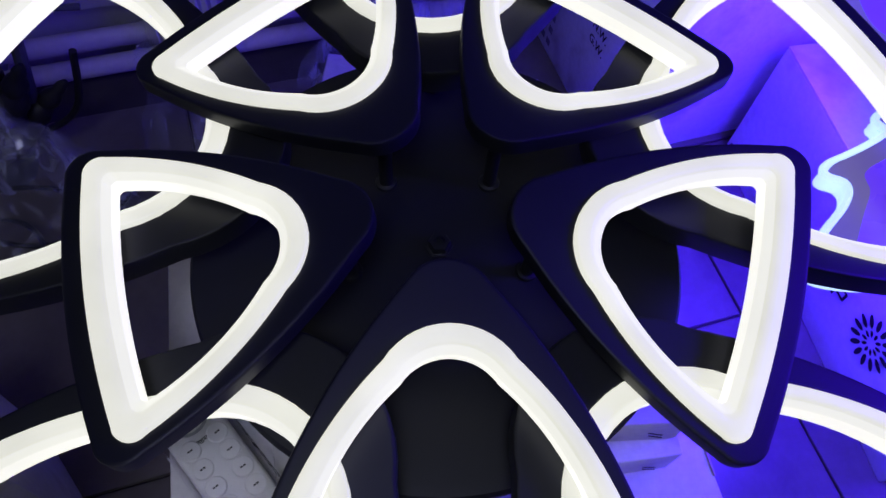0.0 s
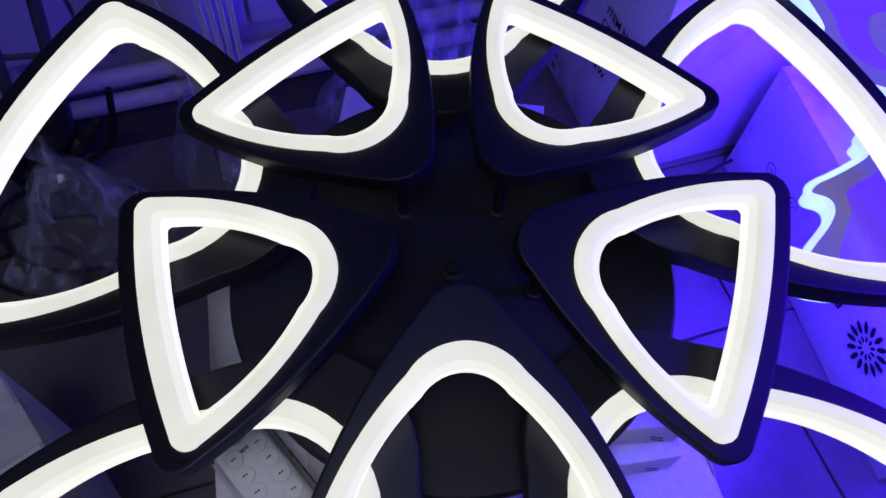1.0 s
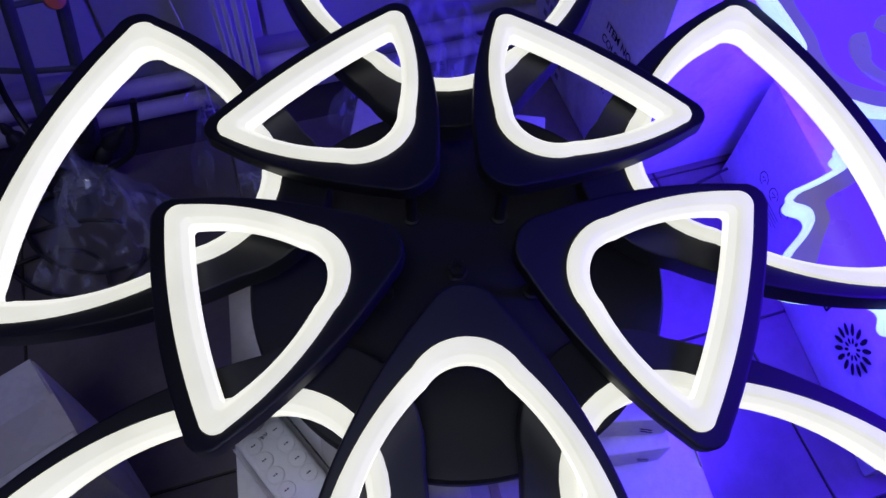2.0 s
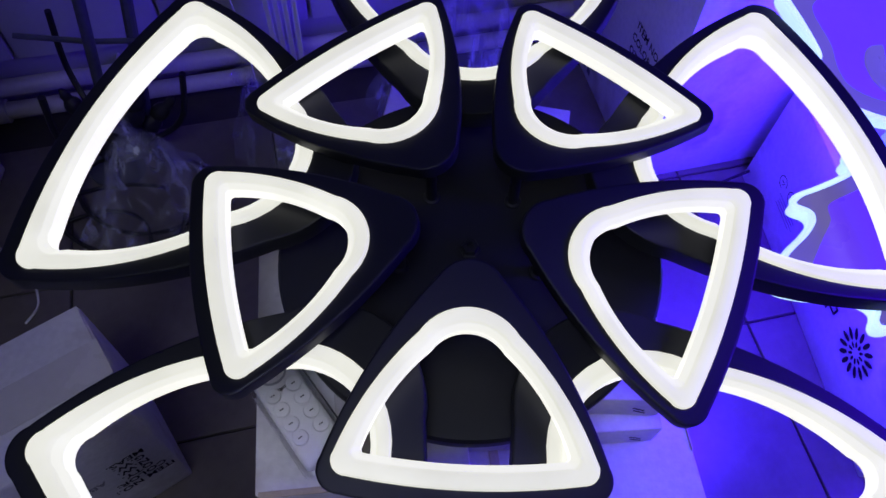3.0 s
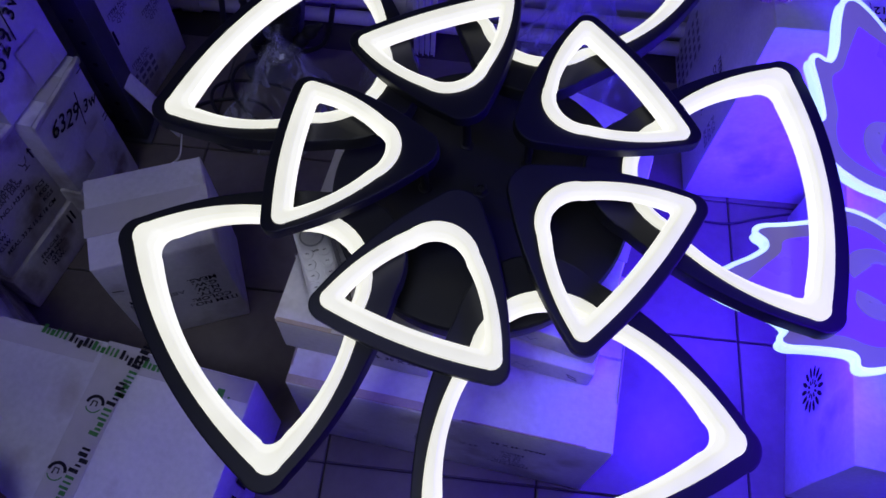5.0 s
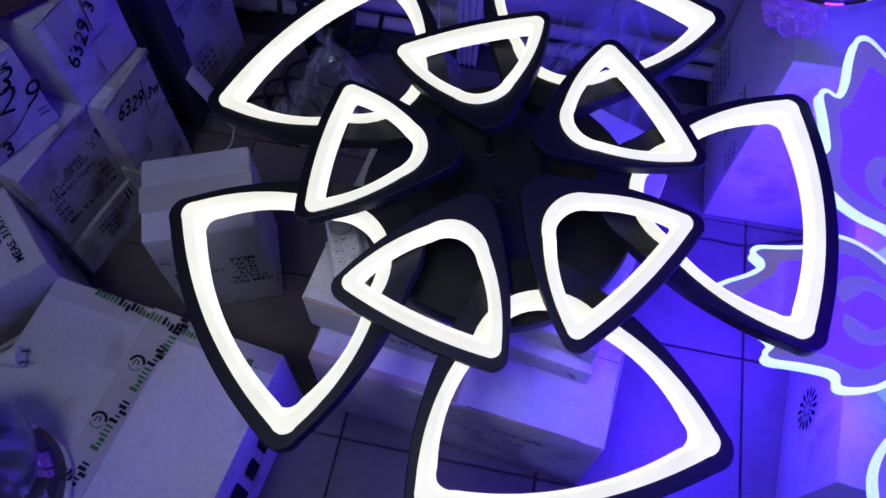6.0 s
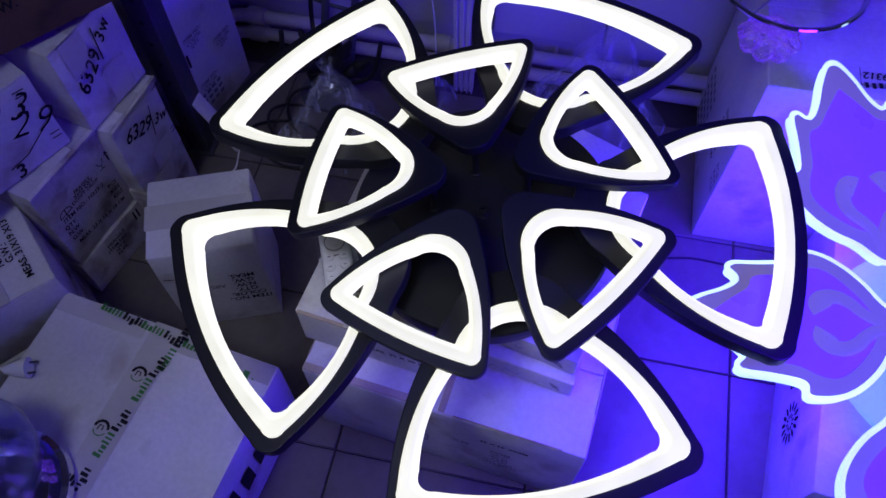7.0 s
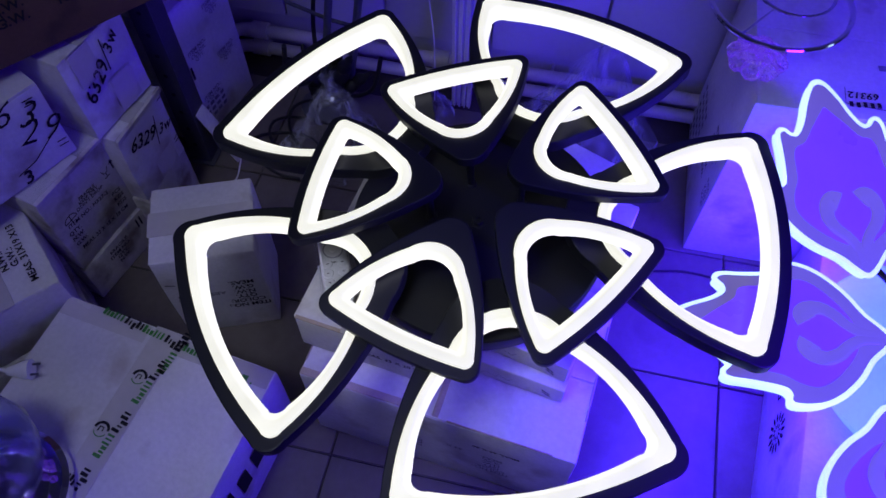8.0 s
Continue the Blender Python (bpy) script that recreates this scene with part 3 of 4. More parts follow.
    film = block(0.10, 0.168, 0.004, 0.001, cuts=6, wobble=0.010, seed=40)
    part("clear_tape", put(film, Matrix.Translation((0.115, 0, 0.206))), M_FILM, c, "crumpled clear packing tape")
    # the big handwritten one above
    c, f = end_on(-0.697, -0.233, 0.3120, -10.7, 0.200, 0.155, M_CARD, "white carton with large handwritten black numbers, in the pile", 36)
    for digit, x, y, turn in (("6", 0.028, 0.066, -20), ("3", 0.060, 0.042, -24), ("2", 0.048, 0.012, -22), ("9", 0.080, -0.004, -20)):
        lettering(digit, 0.066, M_INK, c, spot(f, x, y, turn), shear=0.3, width=0.9, thick=-0.0006)
    lettering("3", 0.036, M_INK, c, spot(f, 0.01, -0.062, 0), shear=0.2)
    strokes([[(0.0, -0.048), (0.034, -0.042), (0.086, -0.012)], [(0.066, 0.066), (0.084, 0.064)], [(0.066, 0.056), (0.084, 0.054)], [(0.078, -0.036), (0.094, -0.038)], [(0.078, -0.046), (0.094, -0.048)]], 0.0010, M_INK, c, f)
    # a brown one on top
    c, f = end_on(-0.672, -0.060, 0.4945, -23, 0.36, 0.26, M_KRAFT, "brown kraft carton with faint black print, on the pile", 37)
    lettering("N.W.       KGS\nG.W.       KGS", 0.022, M_INK, c, spot(f, -0.01, -0.05), line=1.0)
    strokes([[(-0.075, 0.03), (-0.06, -0.06)], [(-0.09, 0.02), (-0.085, -0.03)], [(0.085, 0.06), (0.09, -0.02)], [(0.10, 0.06), (0.102, -0.01)]], 0.0012, M_INK, c, f)
    # the carton lying by the wrapped one, print on its top
    s = (0.31, 0.19, 0.128)
    w = carton(pose(-0.76, -0.352, 0, 0, 0, -25.5), (0.33, 0.22, 0.118), M_CARD_OLD, "worn carton wrapped in wrinkled clear film", g, seed=38, worn=0.005)
    film = block(0.336, 0.226, 0.10, 0.006, cuts=7, wobble=0.010, seed=41, at=(0, 0, 0.012))
    part("film_wrap", film, M_FILM, w, "wrinkled clear plastic wrap")
    c = carton(pose(-0.752, -0.346, 0.1235, 0, 0, -25.5), s, M_CARD, "white carton lying flat with printed size lines", g, seed=39)
    t = face("top", *s, 0.002)
    lettering("COLOR:\nQTY.\nN.W.:\nG.W.:\nMEAS. 31X19 X13", 0.017, M_INK, c, spot(t, 0.068, 0.034, 180), line=0.95)
    return c


pile()


def shelf_post():
    p = uv(-0.650, 0.292)
    s = thing("shelf_post", pose(p.x, p.y, 0, 0, 0, YAW), "dark painted steel angle post of a shelf", "shelf")
    a = block(0.042, 0.004, 2.45, 0.001)
    part("flange", a, M_STEEL, s)
    part("flange", block(0.004, 0.042, 2.45, 0.001, at=(0.019, 0.023, 0)), M_STEEL, s)
    part("foot", block(0.06, 0.06, 0.006, 0.002, at=(0, 0.02, 0)), M_STEEL, s)
    for k in range(24):
        h = lathe([(0.0005, 0), (0.004, 0), (0.0045, 0.001), (0.0005, 0.001)], 10)
        part("slot", put(h, Matrix.Translation((0, -0.0022, 0.06 + k * 0.05)) @ pose(0, 0, 0, 90, 0, 0)), M_CABLE, s)
    # cartons behind the post
    c = carton(pose(-0.890, 0.226, 0, 0, 0, 3.5), (0.31, 0.20, 0.335), M_CARD, "tall white carton covered in printed lines, behind the post", seed=51)
    f = face("right", 0.31, 0.20, 0.335, 0.003)
    for r in range(4):
        lettering("ITEM NO.:\nCOLOR:\nQTY.", 0.013, M_PALEINK, c, spot(f, 0.05 - (r % 2) * 0.075, 0.11 - r * 0.062, 0), line=0.9)
    bars([(-0.055 + 0.018 * (i % 4), -0.12 + 0.016 * (i // 4), 0.012, 0.009) for i in range(12)], M_PALEINK, c, f)
    strokes([[(-0.07, 0.0), (-0.07, 0.032)], [(-0.058, 0.0), (-0.058, 0.032)]], 0.003, M_INK, c, f)
    c = carton(pose(-0.905, 0.205, 0.340, 0, 0, 5), (0.30, 0.17, 0.24), M_CARD, "plain white carton on top of another carton", seed=52)
    sheet = thing("cardboard_sheet", pose(-0.640, 0.150, 0.004, 0, -22, 20), "folded white cardboard sheet leaning on the shelf post", "cardboard")
    part("leaf", block(0.003, 0.036, 0.15, 0.001, cuts=2, wobble=0.002), M_CARD, sheet)
    part("leaf", block(0.003, 0.034, 0.145, 0.001, cuts=2, wobble=0.002, at=(-0.006, 0.004, 0)), M_CARD, sheet)


shelf_post()


# ---------------- back wall fittings ----------------
def wall_fittings():
    v = 0.68
    # cladding panels with open joints; their lower edge ends above the pipes
    w = 0.2375
    sheet = None
    inv = WALL_N.matrix_world.inverted()
    for k in range(-6, 7):
        u = 0.382 + w * (k + 0.5)
        if sheet is None:
            ob = part("panel", block(w - 0.006, 0.016, 1.15, 0.003), M_WALL, WALL_N)
            sheet = ob.data
        else:
            ob = new("panel", sheet)
            ob.parent = WALL_N
        ob.matrix_basis = inv @ upright(u, v - 0.0095, 0.098)
    # two heating pipes along the foot of the wall
    for z, r, vv in ((0.064, 0.015, 0.640), (0.022, 0.015, 0.630)):
        p = thing("heating_pipe", Matrix.Identity(4), "white painted heating pipe along the wall", "pipe", "heating pipes")
        pts = [uv(-0.70, vv - 0.16, z - 0.004), uv(-0.70, vv - 0.05, z - 0.004), uv(-0.685, vv - 0.012, z), uv(-0.65, vv, z), uv(0.2, vv, z), uv(1.7, vv, z)]
        line = [pts[0]] + spline(pts[1:4], 5) + pts[4:]
        part("pipe", tube(line, r, 14), M_PIPE, p)
        for uu in (-0.63, -0.2, 0.42):
            q = uv(uu, vv, z)
            part("coupling", tube([q - U * 0.02, q - U * 0.019, q + U * 0.019, q + U * 0.02], [r, r + 0.005, r + 0.005, r], 14), M_PIPE, p)
        for uu in (-0.42, 0.05, 0.6):
            q = uv(uu, vv, z)
            part("bracket", tube([q + V * 0.0, q + V * 0.045], 0.004, 8), M_PIPE, p)
    # valve and elbow standing out at the corner
    e = thing("pipe_elbow", Matrix.Identity(4), "white painted pipe elbow with coupling", "pipe")
    pts = spline([uv(-0.78, 0.50, 0.015), uv(-0.78, 0.50, 0.09), uv(-0.755, 0.51, 0.125), uv(-0.68, 0.52, 0.13)], 6)
    part("pipe", tube(pts, 0.019, 14), M_PIPE, e)
    q = uv(-0.72, 0.515, 0.128)
    part("coupling", tube([q - U * 0.022, q + U * 0.022], 0.026, 14), M_PIPE, e)
    q = uv(-0.78, 0.50, 0.05)
    part("coupling", tube([q - Vector((0, 0, 0.02)), q + Vector((0, 0, 0.02))], 0.026, 14), M_PIPE, e)
    # long white profiles leaning on the wall
    for k in range(4):
        p = uv(-0.155 + 0.011 * k, 0.575, 0.002)
        s = thing("plastic_profile", pose(p.x, p.y, p.z, -4.2, 0.8 * (k - 1.5), YAW), "long white plastic profile leaning on the wall", "profile", "leaning profiles")
        part("channel", block(0.008, 0.016, 1.2, 0.0015), M_WHITEPLASTIC, s)
        part("lip", block(0.0025, 0.020, 1.2, 0.0006, at=(0.0035, -0.002, 0)), M_WHITEPLASTIC, s)
    p = thing("thin_cord", Matrix.Identity(4), "thin white hanging cord", "cord")
    part("cord", tube(spline([uv(-0.23, 0.60, 0.9), uv(-0.225, 0.60, 0.4), uv(-0.205, 0.595, 0.16), uv(-0.20, 0.57, 0.004)], 8), 0.0014, 6), M_WHITEPLASTIC, p)


wall_fittings()


def film_bag(x, y, r, h, seed, label, lean=(0, 0), squash=0.8):
    """A loose heap of clear film, gathered to a peak."""
    b = thing("plastic_bag", pose(x, y, 0.001, 0, 0, YAW if squash < 0.6 else seed * 40), label, "plastic bag", "clear plastic bags")
    n, rings = 56, 16
    loops = []
    for i in range(rings):
        t = i / (rings - 1)
        rr = r * (1 - t) ** 0.75 * (1 + 0.12 * math.sin(t * 9)) + 0.004
        z = h * t
        loop = []
        for k in range(n):
            a = 2 * math.pi * k / n
            fold = 1 + (0.12 + 0.20 * t) * noise.noise(Vector((math.cos(a) * 3.2, math.sin(a) * 3.2, seed + t * 0.7))) + 0.06 * math.sin(a * 11 + 3 * noise.noise(Vector((t * 3, seed, 0))))
            crumple = 0.010 * noise.noise(Vector((math.cos(a) * 5, math.sin(a) * 5, seed * 2 + t * 6)))
            loop.append((rr * fold * math.cos(a) + lean[0] * t + crumple, squash * rr * fold * math.sin(a) + lean[1] * t, max(0.0, z + crumple * (1 if i else 0))))
        loops.append(loop)
    part("film", loft(loops), M_BAGFILM, b, angle=60)
    neck = [(lean[0] + 0.006 * math.sin(i), lean[1] + 0.006 * math.cos(i * 1.3), h - 0.01 + i * 0.007) for i in range(6)]
    part("twisted_neck", tube(neck, [0.007, 0.006, 0.008, 0.012, 0.016, 0.020], 9, caps=False), M_BAGFILM, b)
    return b


film_bag(-0.468, 0.255, 0.105, 0.150, 1.0, "clear plastic film gathered to a peak on the floor", (0.018, 0.055))
film_bag(-0.330, 0.430, 0.060, 0.13, 2.0, "clear plastic film bag standing by the pipes", (0.0, 0.01))
film_bag(-0.01, 0.545, 0.15, 0.27, 3.0, "large crumpled clear plastic film heap by the wall", (0.02, 0.02), 0.5)
film_bag(-0.235, 0.345, 0.07, 0.10, 4.0, "crumpled clear plastic film behind the cartons", (0.02, 0.02))


def black_frame():
    f = thing("lamp_frame", pose(-0.562, 0.357, 0, -3, 9, 0), "black metal chandelier frame with bare arms, standing on the floor", "lamp frame")
    part("stem", lathe([(0.0005, 0), (0.05, 0), (0.05, 0.006), (0.012, 0.012), (0.008, 0.05), (0.008, 0.52), (0.012, 0.54), (0.0005, 0.545)], 16), M_STEEL, f)
    for k in range(3):
        a = k * math.pi * 2 / 3 + 0.3
        c, s = math.cos(a), math.sin(a)
        pts = spline([(0.006 * c, 0.006 * s, 0.10 + 0.03 * k), (0.05 * c, 0.05 * s, 0.06 + 0.03 * k), (0.105 * c, 0.105 * s, 0.10 + 0.035 * k), (0.115 * c, 0.115 * s, 0.20 + 0.035 * k)], 6)
        part("arm", tube(pts, 0.005, 8), M_CABLE, f)
    part("cap", put(lathe([(0.0005, 0), (0.012, 0), (0.012, 0.02), (0.0005, 0.024)], 12), Matrix.Translation((0.045, 0.02, 0.37)) @ pose(0, 0, 0, 40, 30, 0)), M_ORANGE, f, "small orange plastic cap")
    part("cap_arm", tube([(0.004, 0.0, 0.37), (0.05, 0.022, 0.375)], 0.004, 8), M_STEEL, f)
    # a second upright and a tuft of dark serrated leaves at the foot
    part("upright", tube([(0.052, 0.02, 0.02), (0.050, 0.03, 0.52)], 0.0085, 10), M_STEEL, f)
    part("foot_bar", tube([(0.052, 0.02, 0.022), (0, 0, 0.012)], 0.006, 8), M_STEEL, f)
    part("cross_bar", tube([(-0.10, 0.0, 0.255), (0.0, 0.006, 0.262), (0.13, 0.03, 0.275)], 0.004, 8), M_STEEL, f)
    for k, (dx, dy, h, w) in enumerate(((-0.065, 0.01, 0.15, 0.020), (-0.03, -0.02, 0.13, 0.018), (0.02, 0.02, 0.19, 0.022), (0.06, 0.0, 0.20, 0.024), (0.095, 0.03, 0.15, 0.020))):
        path = spline([(0, 0, 0.01), (dx * 0.35, dy * 0.35, h * 0.45), (dx, dy, h)], 12)
        n = len(path)
        plume = tube(path, [0.002 + w * math.sin(math.pi * (0.08 + 0.9 * i / (n - 1))) * (1 - 0.35 * (i % 3 == 0)) for i in range(n)], 10)
        part("leaf_ornament", plume, M_CABLE, f)
    for k in range(3):
        w = thing("cable", Matrix.Identity(4), "loop of black cable on the floor", "cable", "black cables")
        cx, cy, r = -0.55 + 0.03 * k, 0.20 + 0.05 * k, 0.07 + 0.012 * k
        pts = [(cx + r * math.cos(a) * 1.2, cy + r * math.sin(a) * 0.8, 0.005 + 0.012 * (1 + math.sin(a * 2 + k))) for a in [i * 0.55 + k for i in range(11)]]
        part("sheath", tube(spline(pts, 4), 0.0035, 8), M_CABLE, w)


black_frame()


def small_cables():
    w = thing("cable", Matrix.Identity(4), "thin black cable on the floor by the large carton", "cable", "black cables")
    pts = [(0.235, 0.300, 0.003), (0.30, 0.335, 0.003), (0.37, 0.355, 0.003), (0.42, 0.378, 0.02), (0.46, 0.385, 0.05)]
    part("sheath", tube(spline(pts, 6), 0.0025, 8), M_CABLE, w)
    w = thing("white_cable", Matrix.Identity(4), "thin white cable looped on the floor", "cable")
    pts = [(-0.67, 0.165, 0.002), (-0.645, 0.155, 0.002), (-0.625, 0.125, 0.002), (-0.612, 0.094, 0.002), (-0.621, 0.066, 0.002)]
    part("sheath", tube(spline(pts, 6), 0.0018, 8), M_WHITEPLASTIC, w)


small_cables()


def remote():
    r = thing("remote_control", pose(-0.158, -0.140, 0.3325, 0, 0, -50), "white lamp remote control in a clear sleeve", "remote control")
    part("body", block(0.128, 0.043, 0.016, 0.005, seg=3), M_WHITEPLASTIC, r)
    ring = lathe([(0.0135, 0), (0.0155, 0), (0.0155, 0.0012), (0.0135, 0.0012), (0.0135, 0)], 28, cap=False)
    part("dial", put(ring, Matrix.Translation((-0.036, 0, 0.0158))), M_GREYPLASTIC, r, "round grey dial ring")
    part("button", put(lathe([(0.0005, 0), (0.005, 0), (0.0048, 0.0014), (0.0005, 0.0017)], 18), Matrix.Translation((-0.036, 0, 0.0157))), M_WHITEPLASTIC, r)
    for x in (-0.012, 0.004, 0.020, 0.036):
        for y in (-0.011, 0.011):
            b = lathe([(0.0005, 0), (0.0074, 0), (0.0078, 0.0004), (0.0070, 0.0016), (0.0005, 0.0020)], 20)
            part("button", put(b, Matrix.Translation((x, y, 0.0157))), M_WHITEPLASTIC, r)
            bars([(0, 0, 0.004, 0.0012)], M_INK, r, Matrix.Translation((x, y, 0.0177)) @ pose(0, 0, 0, 0, 0, -90))
    lettering("Auxiliary", 0.0048, M_INK, r, Matrix.Translation((-0.0135, 0.0, 0.0166)) @ pose(0, 0, 0, 0, 0, -90))
    sl = block(0.136, 0.052, 0.019, 0.004, cuts=5, wobble=0.0018, seed=3)
    s = part("sleeve", put(sl, Matrix.Translation((0.001, 0, -0.001))), M_SLEEVE, r, "thin clear plastic sleeve")


M_SLEEVE = material("thin_clear_sleeve", (0.95, 0.95, 0.97), 0.12, vary=0.02, scale=20, bump=0.25, transmission=1.0, ior=1.03)
remote()


# ---------------- violet side: cartons and leaf lamp ----------------
def right_cartons():
    g = "cartons in the violet light"
    s = (0.46, 0.345, 0.425)
    a = radians(16.7)
    cx, cy = 0.281 + math.cos(a) * s[0] / 2 - math.sin(a) * s[1] / 2, 0.388 + math.sin(a) * s[0] / 2 + math.cos(a) * s[1] / 2
    c = carton(pose(cx, cy, 0, 0, 0, 16.7), s, M_CARD, "tall white carton with printed side, in violet light", g, seed=61, tape=False)
    f = face("left", *s, 0.003)
    for k, word in enumerate(("ITEM NO.:", "COLOR:", "QTY.", "N.W.", "G.W.")):
        lettering(word, 0.019, M_INK, c, spot(f, (0.094, 0.082, 0.070, 0.072, 0.072)[k], 0.020 - 0.024 * k))
    lettering("PCS\nKGS\nKGS", 0.019, M_PALEINK, c, spot(f, 0.150, -0.052), line=1.05)
    bars([(-0.13 + 0.020 * (i % 5), -0.185 + 0.024 * (i // 5), 0.013, 0.012) for i in range(30)], M_PALEINK, c, f)
    t = face("top", *s, 0.003)
    lettering("69312", 0.019, M_INK, c, spot(t, -0.068, -0.126, 183), shear=0.2)
    bars([(-0.020 + i * 0.0105, 0.001 * (i % 2), 0.006, 0.011) for i in range(5)], M_INK, c, spot(t, -0.066, -0.145, 186))
    bars([(-0.055 + i * 0.013, 0, 0.009, 0.016) for i in range(3)], M_PALEINK, c, spot(t, -0.030, -0.092, 183))
    strokes([[(-0.096, -0.113), (-0.096, -0.147), (-0.034, -0.151)]], 0.0006, M_INK, c, t)
    bars([(0, 0, 0.022, 0.012)], M_PALEINK, c, spot(t, -0.03, -0.06, 186), "torn_print")
    # the printed one in front of it
    s = (0.36, 0.505, 0.215)
    c = carton(pose(0.690, 0.195, 0, 0, 0, 9.8), s, M_CARD, "white carton with printed symbols on its side, violet lit", g, seed=62)
    f = face("left", *s, 0.003)
    for k, (x, y) in enumerate(((-0.164, -0.004), (-0.132, -0.002), (-0.100, 0.001))):
        strokes([[(x + 0.011 * math.cos(i * 0.7), y + 0.011 * math.sin(i * 0.7)) for i in range(8)], [(x - 0.005, y), (x + 0.005, y + 0.002), (x, y - 0.006)]], 0.0008, M_INK, c, f)
    bars([(-0.128 + 0.002 * (i % 3), -0.022 - 0.006 * i, 0.058 - 0.006 * (i % 2), 0.0018) for i in range(4)], M_PALEINK, c, f)
    # flower emblem: a ring of seed-shaped blades
    bm = bmesh.new()
    for ring, (n, r0, r1, w) in enumerate(((14, 0.018, 0.036, 0.0036), (10, 0.007, 0.016, 0.0022))):
        for k in range(n):
            a = 2 * math.pi * k / n + ring * 0.3
            ctr = (r0 + r1) / 2
            vs = []
            for i in range(10):
                b = 2 * math.pi * i / 10
                x, y = ctr + (r1 - r0) / 2 * math.cos(b), w * math.sin(b)
                vs.append(bm.verts.new((x * math.cos(a + 0.15) - y * math.sin(a + 0.15), x * math.sin(a + 0.15) + y * math.cos(a + 0.15), 0)))
            bm.faces.new(vs)
    put(bm, spot(f, 0.114, -0.002))
    part("print_emblem", bm, M_INK, c)
    bars([(0.034, -0.010, 0.004, 0.032), (0.043, -0.002, 0.016, 0.004), (0.043, -0.014, 0.016, 0.004), (0.051, -0.008, 0.004, 0.014)], M_INK, c, f)
    # a low one before it
    s = (0.34, 0.26, 0.20)
    c = carton(pose(0.775, -0.225, 0, 0, 0, 30), s, M_CARD, "low white carton with short marker strokes, violet lit", g, seed=63)
    f = face("left", *s, 0.003)
    strokes([[(-0.09, 0.07), (-0.075, 0.062)], [(-0.08, 0.075), (-0.065, 0.067)]], 0.0012, M_INK, c, f)


right_cartons()

# half of a leaf's outline, tip at 0, base at 1 along it, half-width beside it
HALF = [(0.0, 0.0), (0.022, 0.034), (0.105, 0.084), (0.20, 0.124), (0.268, 0.166), (0.290, 0.200), (0.272, 0.224), (0.246, 0.240), (0.246, 0.270), (0.292, 0.284), (0.33, 0.284), (0.43, 0.292), (0.530, 0.308), (0.553, 0.330), (0.536, 0.356), (0.550, 0.378), (0.61, 0.380), (0.70, 0.362), (0.79, 0.310), (0.88, 0.222), (0.95, 0.120), (1.02, 0.055), (1.06, 0.0)]
# half of the smoother line inside the grey band
HALF_IN = [(0.15, 0.0), (0.18, 0.026), (0.26, 0.092), (0.335, 0.150), (0.352, 0.200), (0.40, 0.222), (0.52, 0.236), (0.60, 0.272), (0.68, 0.282), (0.76, 0.236), (0.84, 0.150), (0.89, 0.070), (0.91, 0.0)]
LEAF = 0.275


def even(loop, n):
    """n points at even steps round a closed loop."""
    pts = loop + [loop[0]]
    run = [0.0]
    for p, q in zip(pts, pts[1:]):
        run.append(run[-1] + (q - p).length)
    out, i = [], 0
    for k in range(n):
        at = run[-1] * k / n
        while run[i + 1] < at:
            i += 1
        out.append(pts[i].lerp(pts[i + 1], (at - run[i]) / max(1e-9, run[i + 1] - run[i])))
    return out


def leaf_outline(scale=1.0, half=None):
    half = half or HALF
    pts = [(x, y, 0) for x, y in half] + [(x, -y, 0) for x, y in half[-2:0:-1]]
    c = Vector((0.60, 0, 0))
    loop = even(spline(pts, 6, closed=True), 260)
    for _ in range(4):
        loop = [(loop[i - 1] + p * 2 + loop[(i + 1) % len(loop)]) / 4 for i, p in enumerate(loop)]
    return [(c + (p - c) * scale) * LEAF for p in loop]


def flat_plate(loop, z0, z1, inner=None):
    if inner:
        return loft([[(p.x, p.y, z0) for p in loop], [(p.x, p.y, z1) for p in loop], [(p.x, p.y, z1) for p in inner], [(p.x, p.y, z0) for p in inner], [(p.x, p.y, z0) for p in loop]])
    bm = bmesh.new()
    bot = [bm.verts.new((p.x, p.y, z0)) for p in loop]
    top = [bm.verts.new((p.x, p.y, z1)) for p in loop]
    n = len(loop)
    for k in range(n):
        bm.faces.new((bot[k], bot[(k + 1) % n], top[(k + 1) % n], top[k]))
    bm.faces.new(top)
    bm.faces.new(bot)
    bmesh.ops.triangulate(bm, faces=[f for f in bm.faces if len(f.verts) > 4])
    return finish(bm)


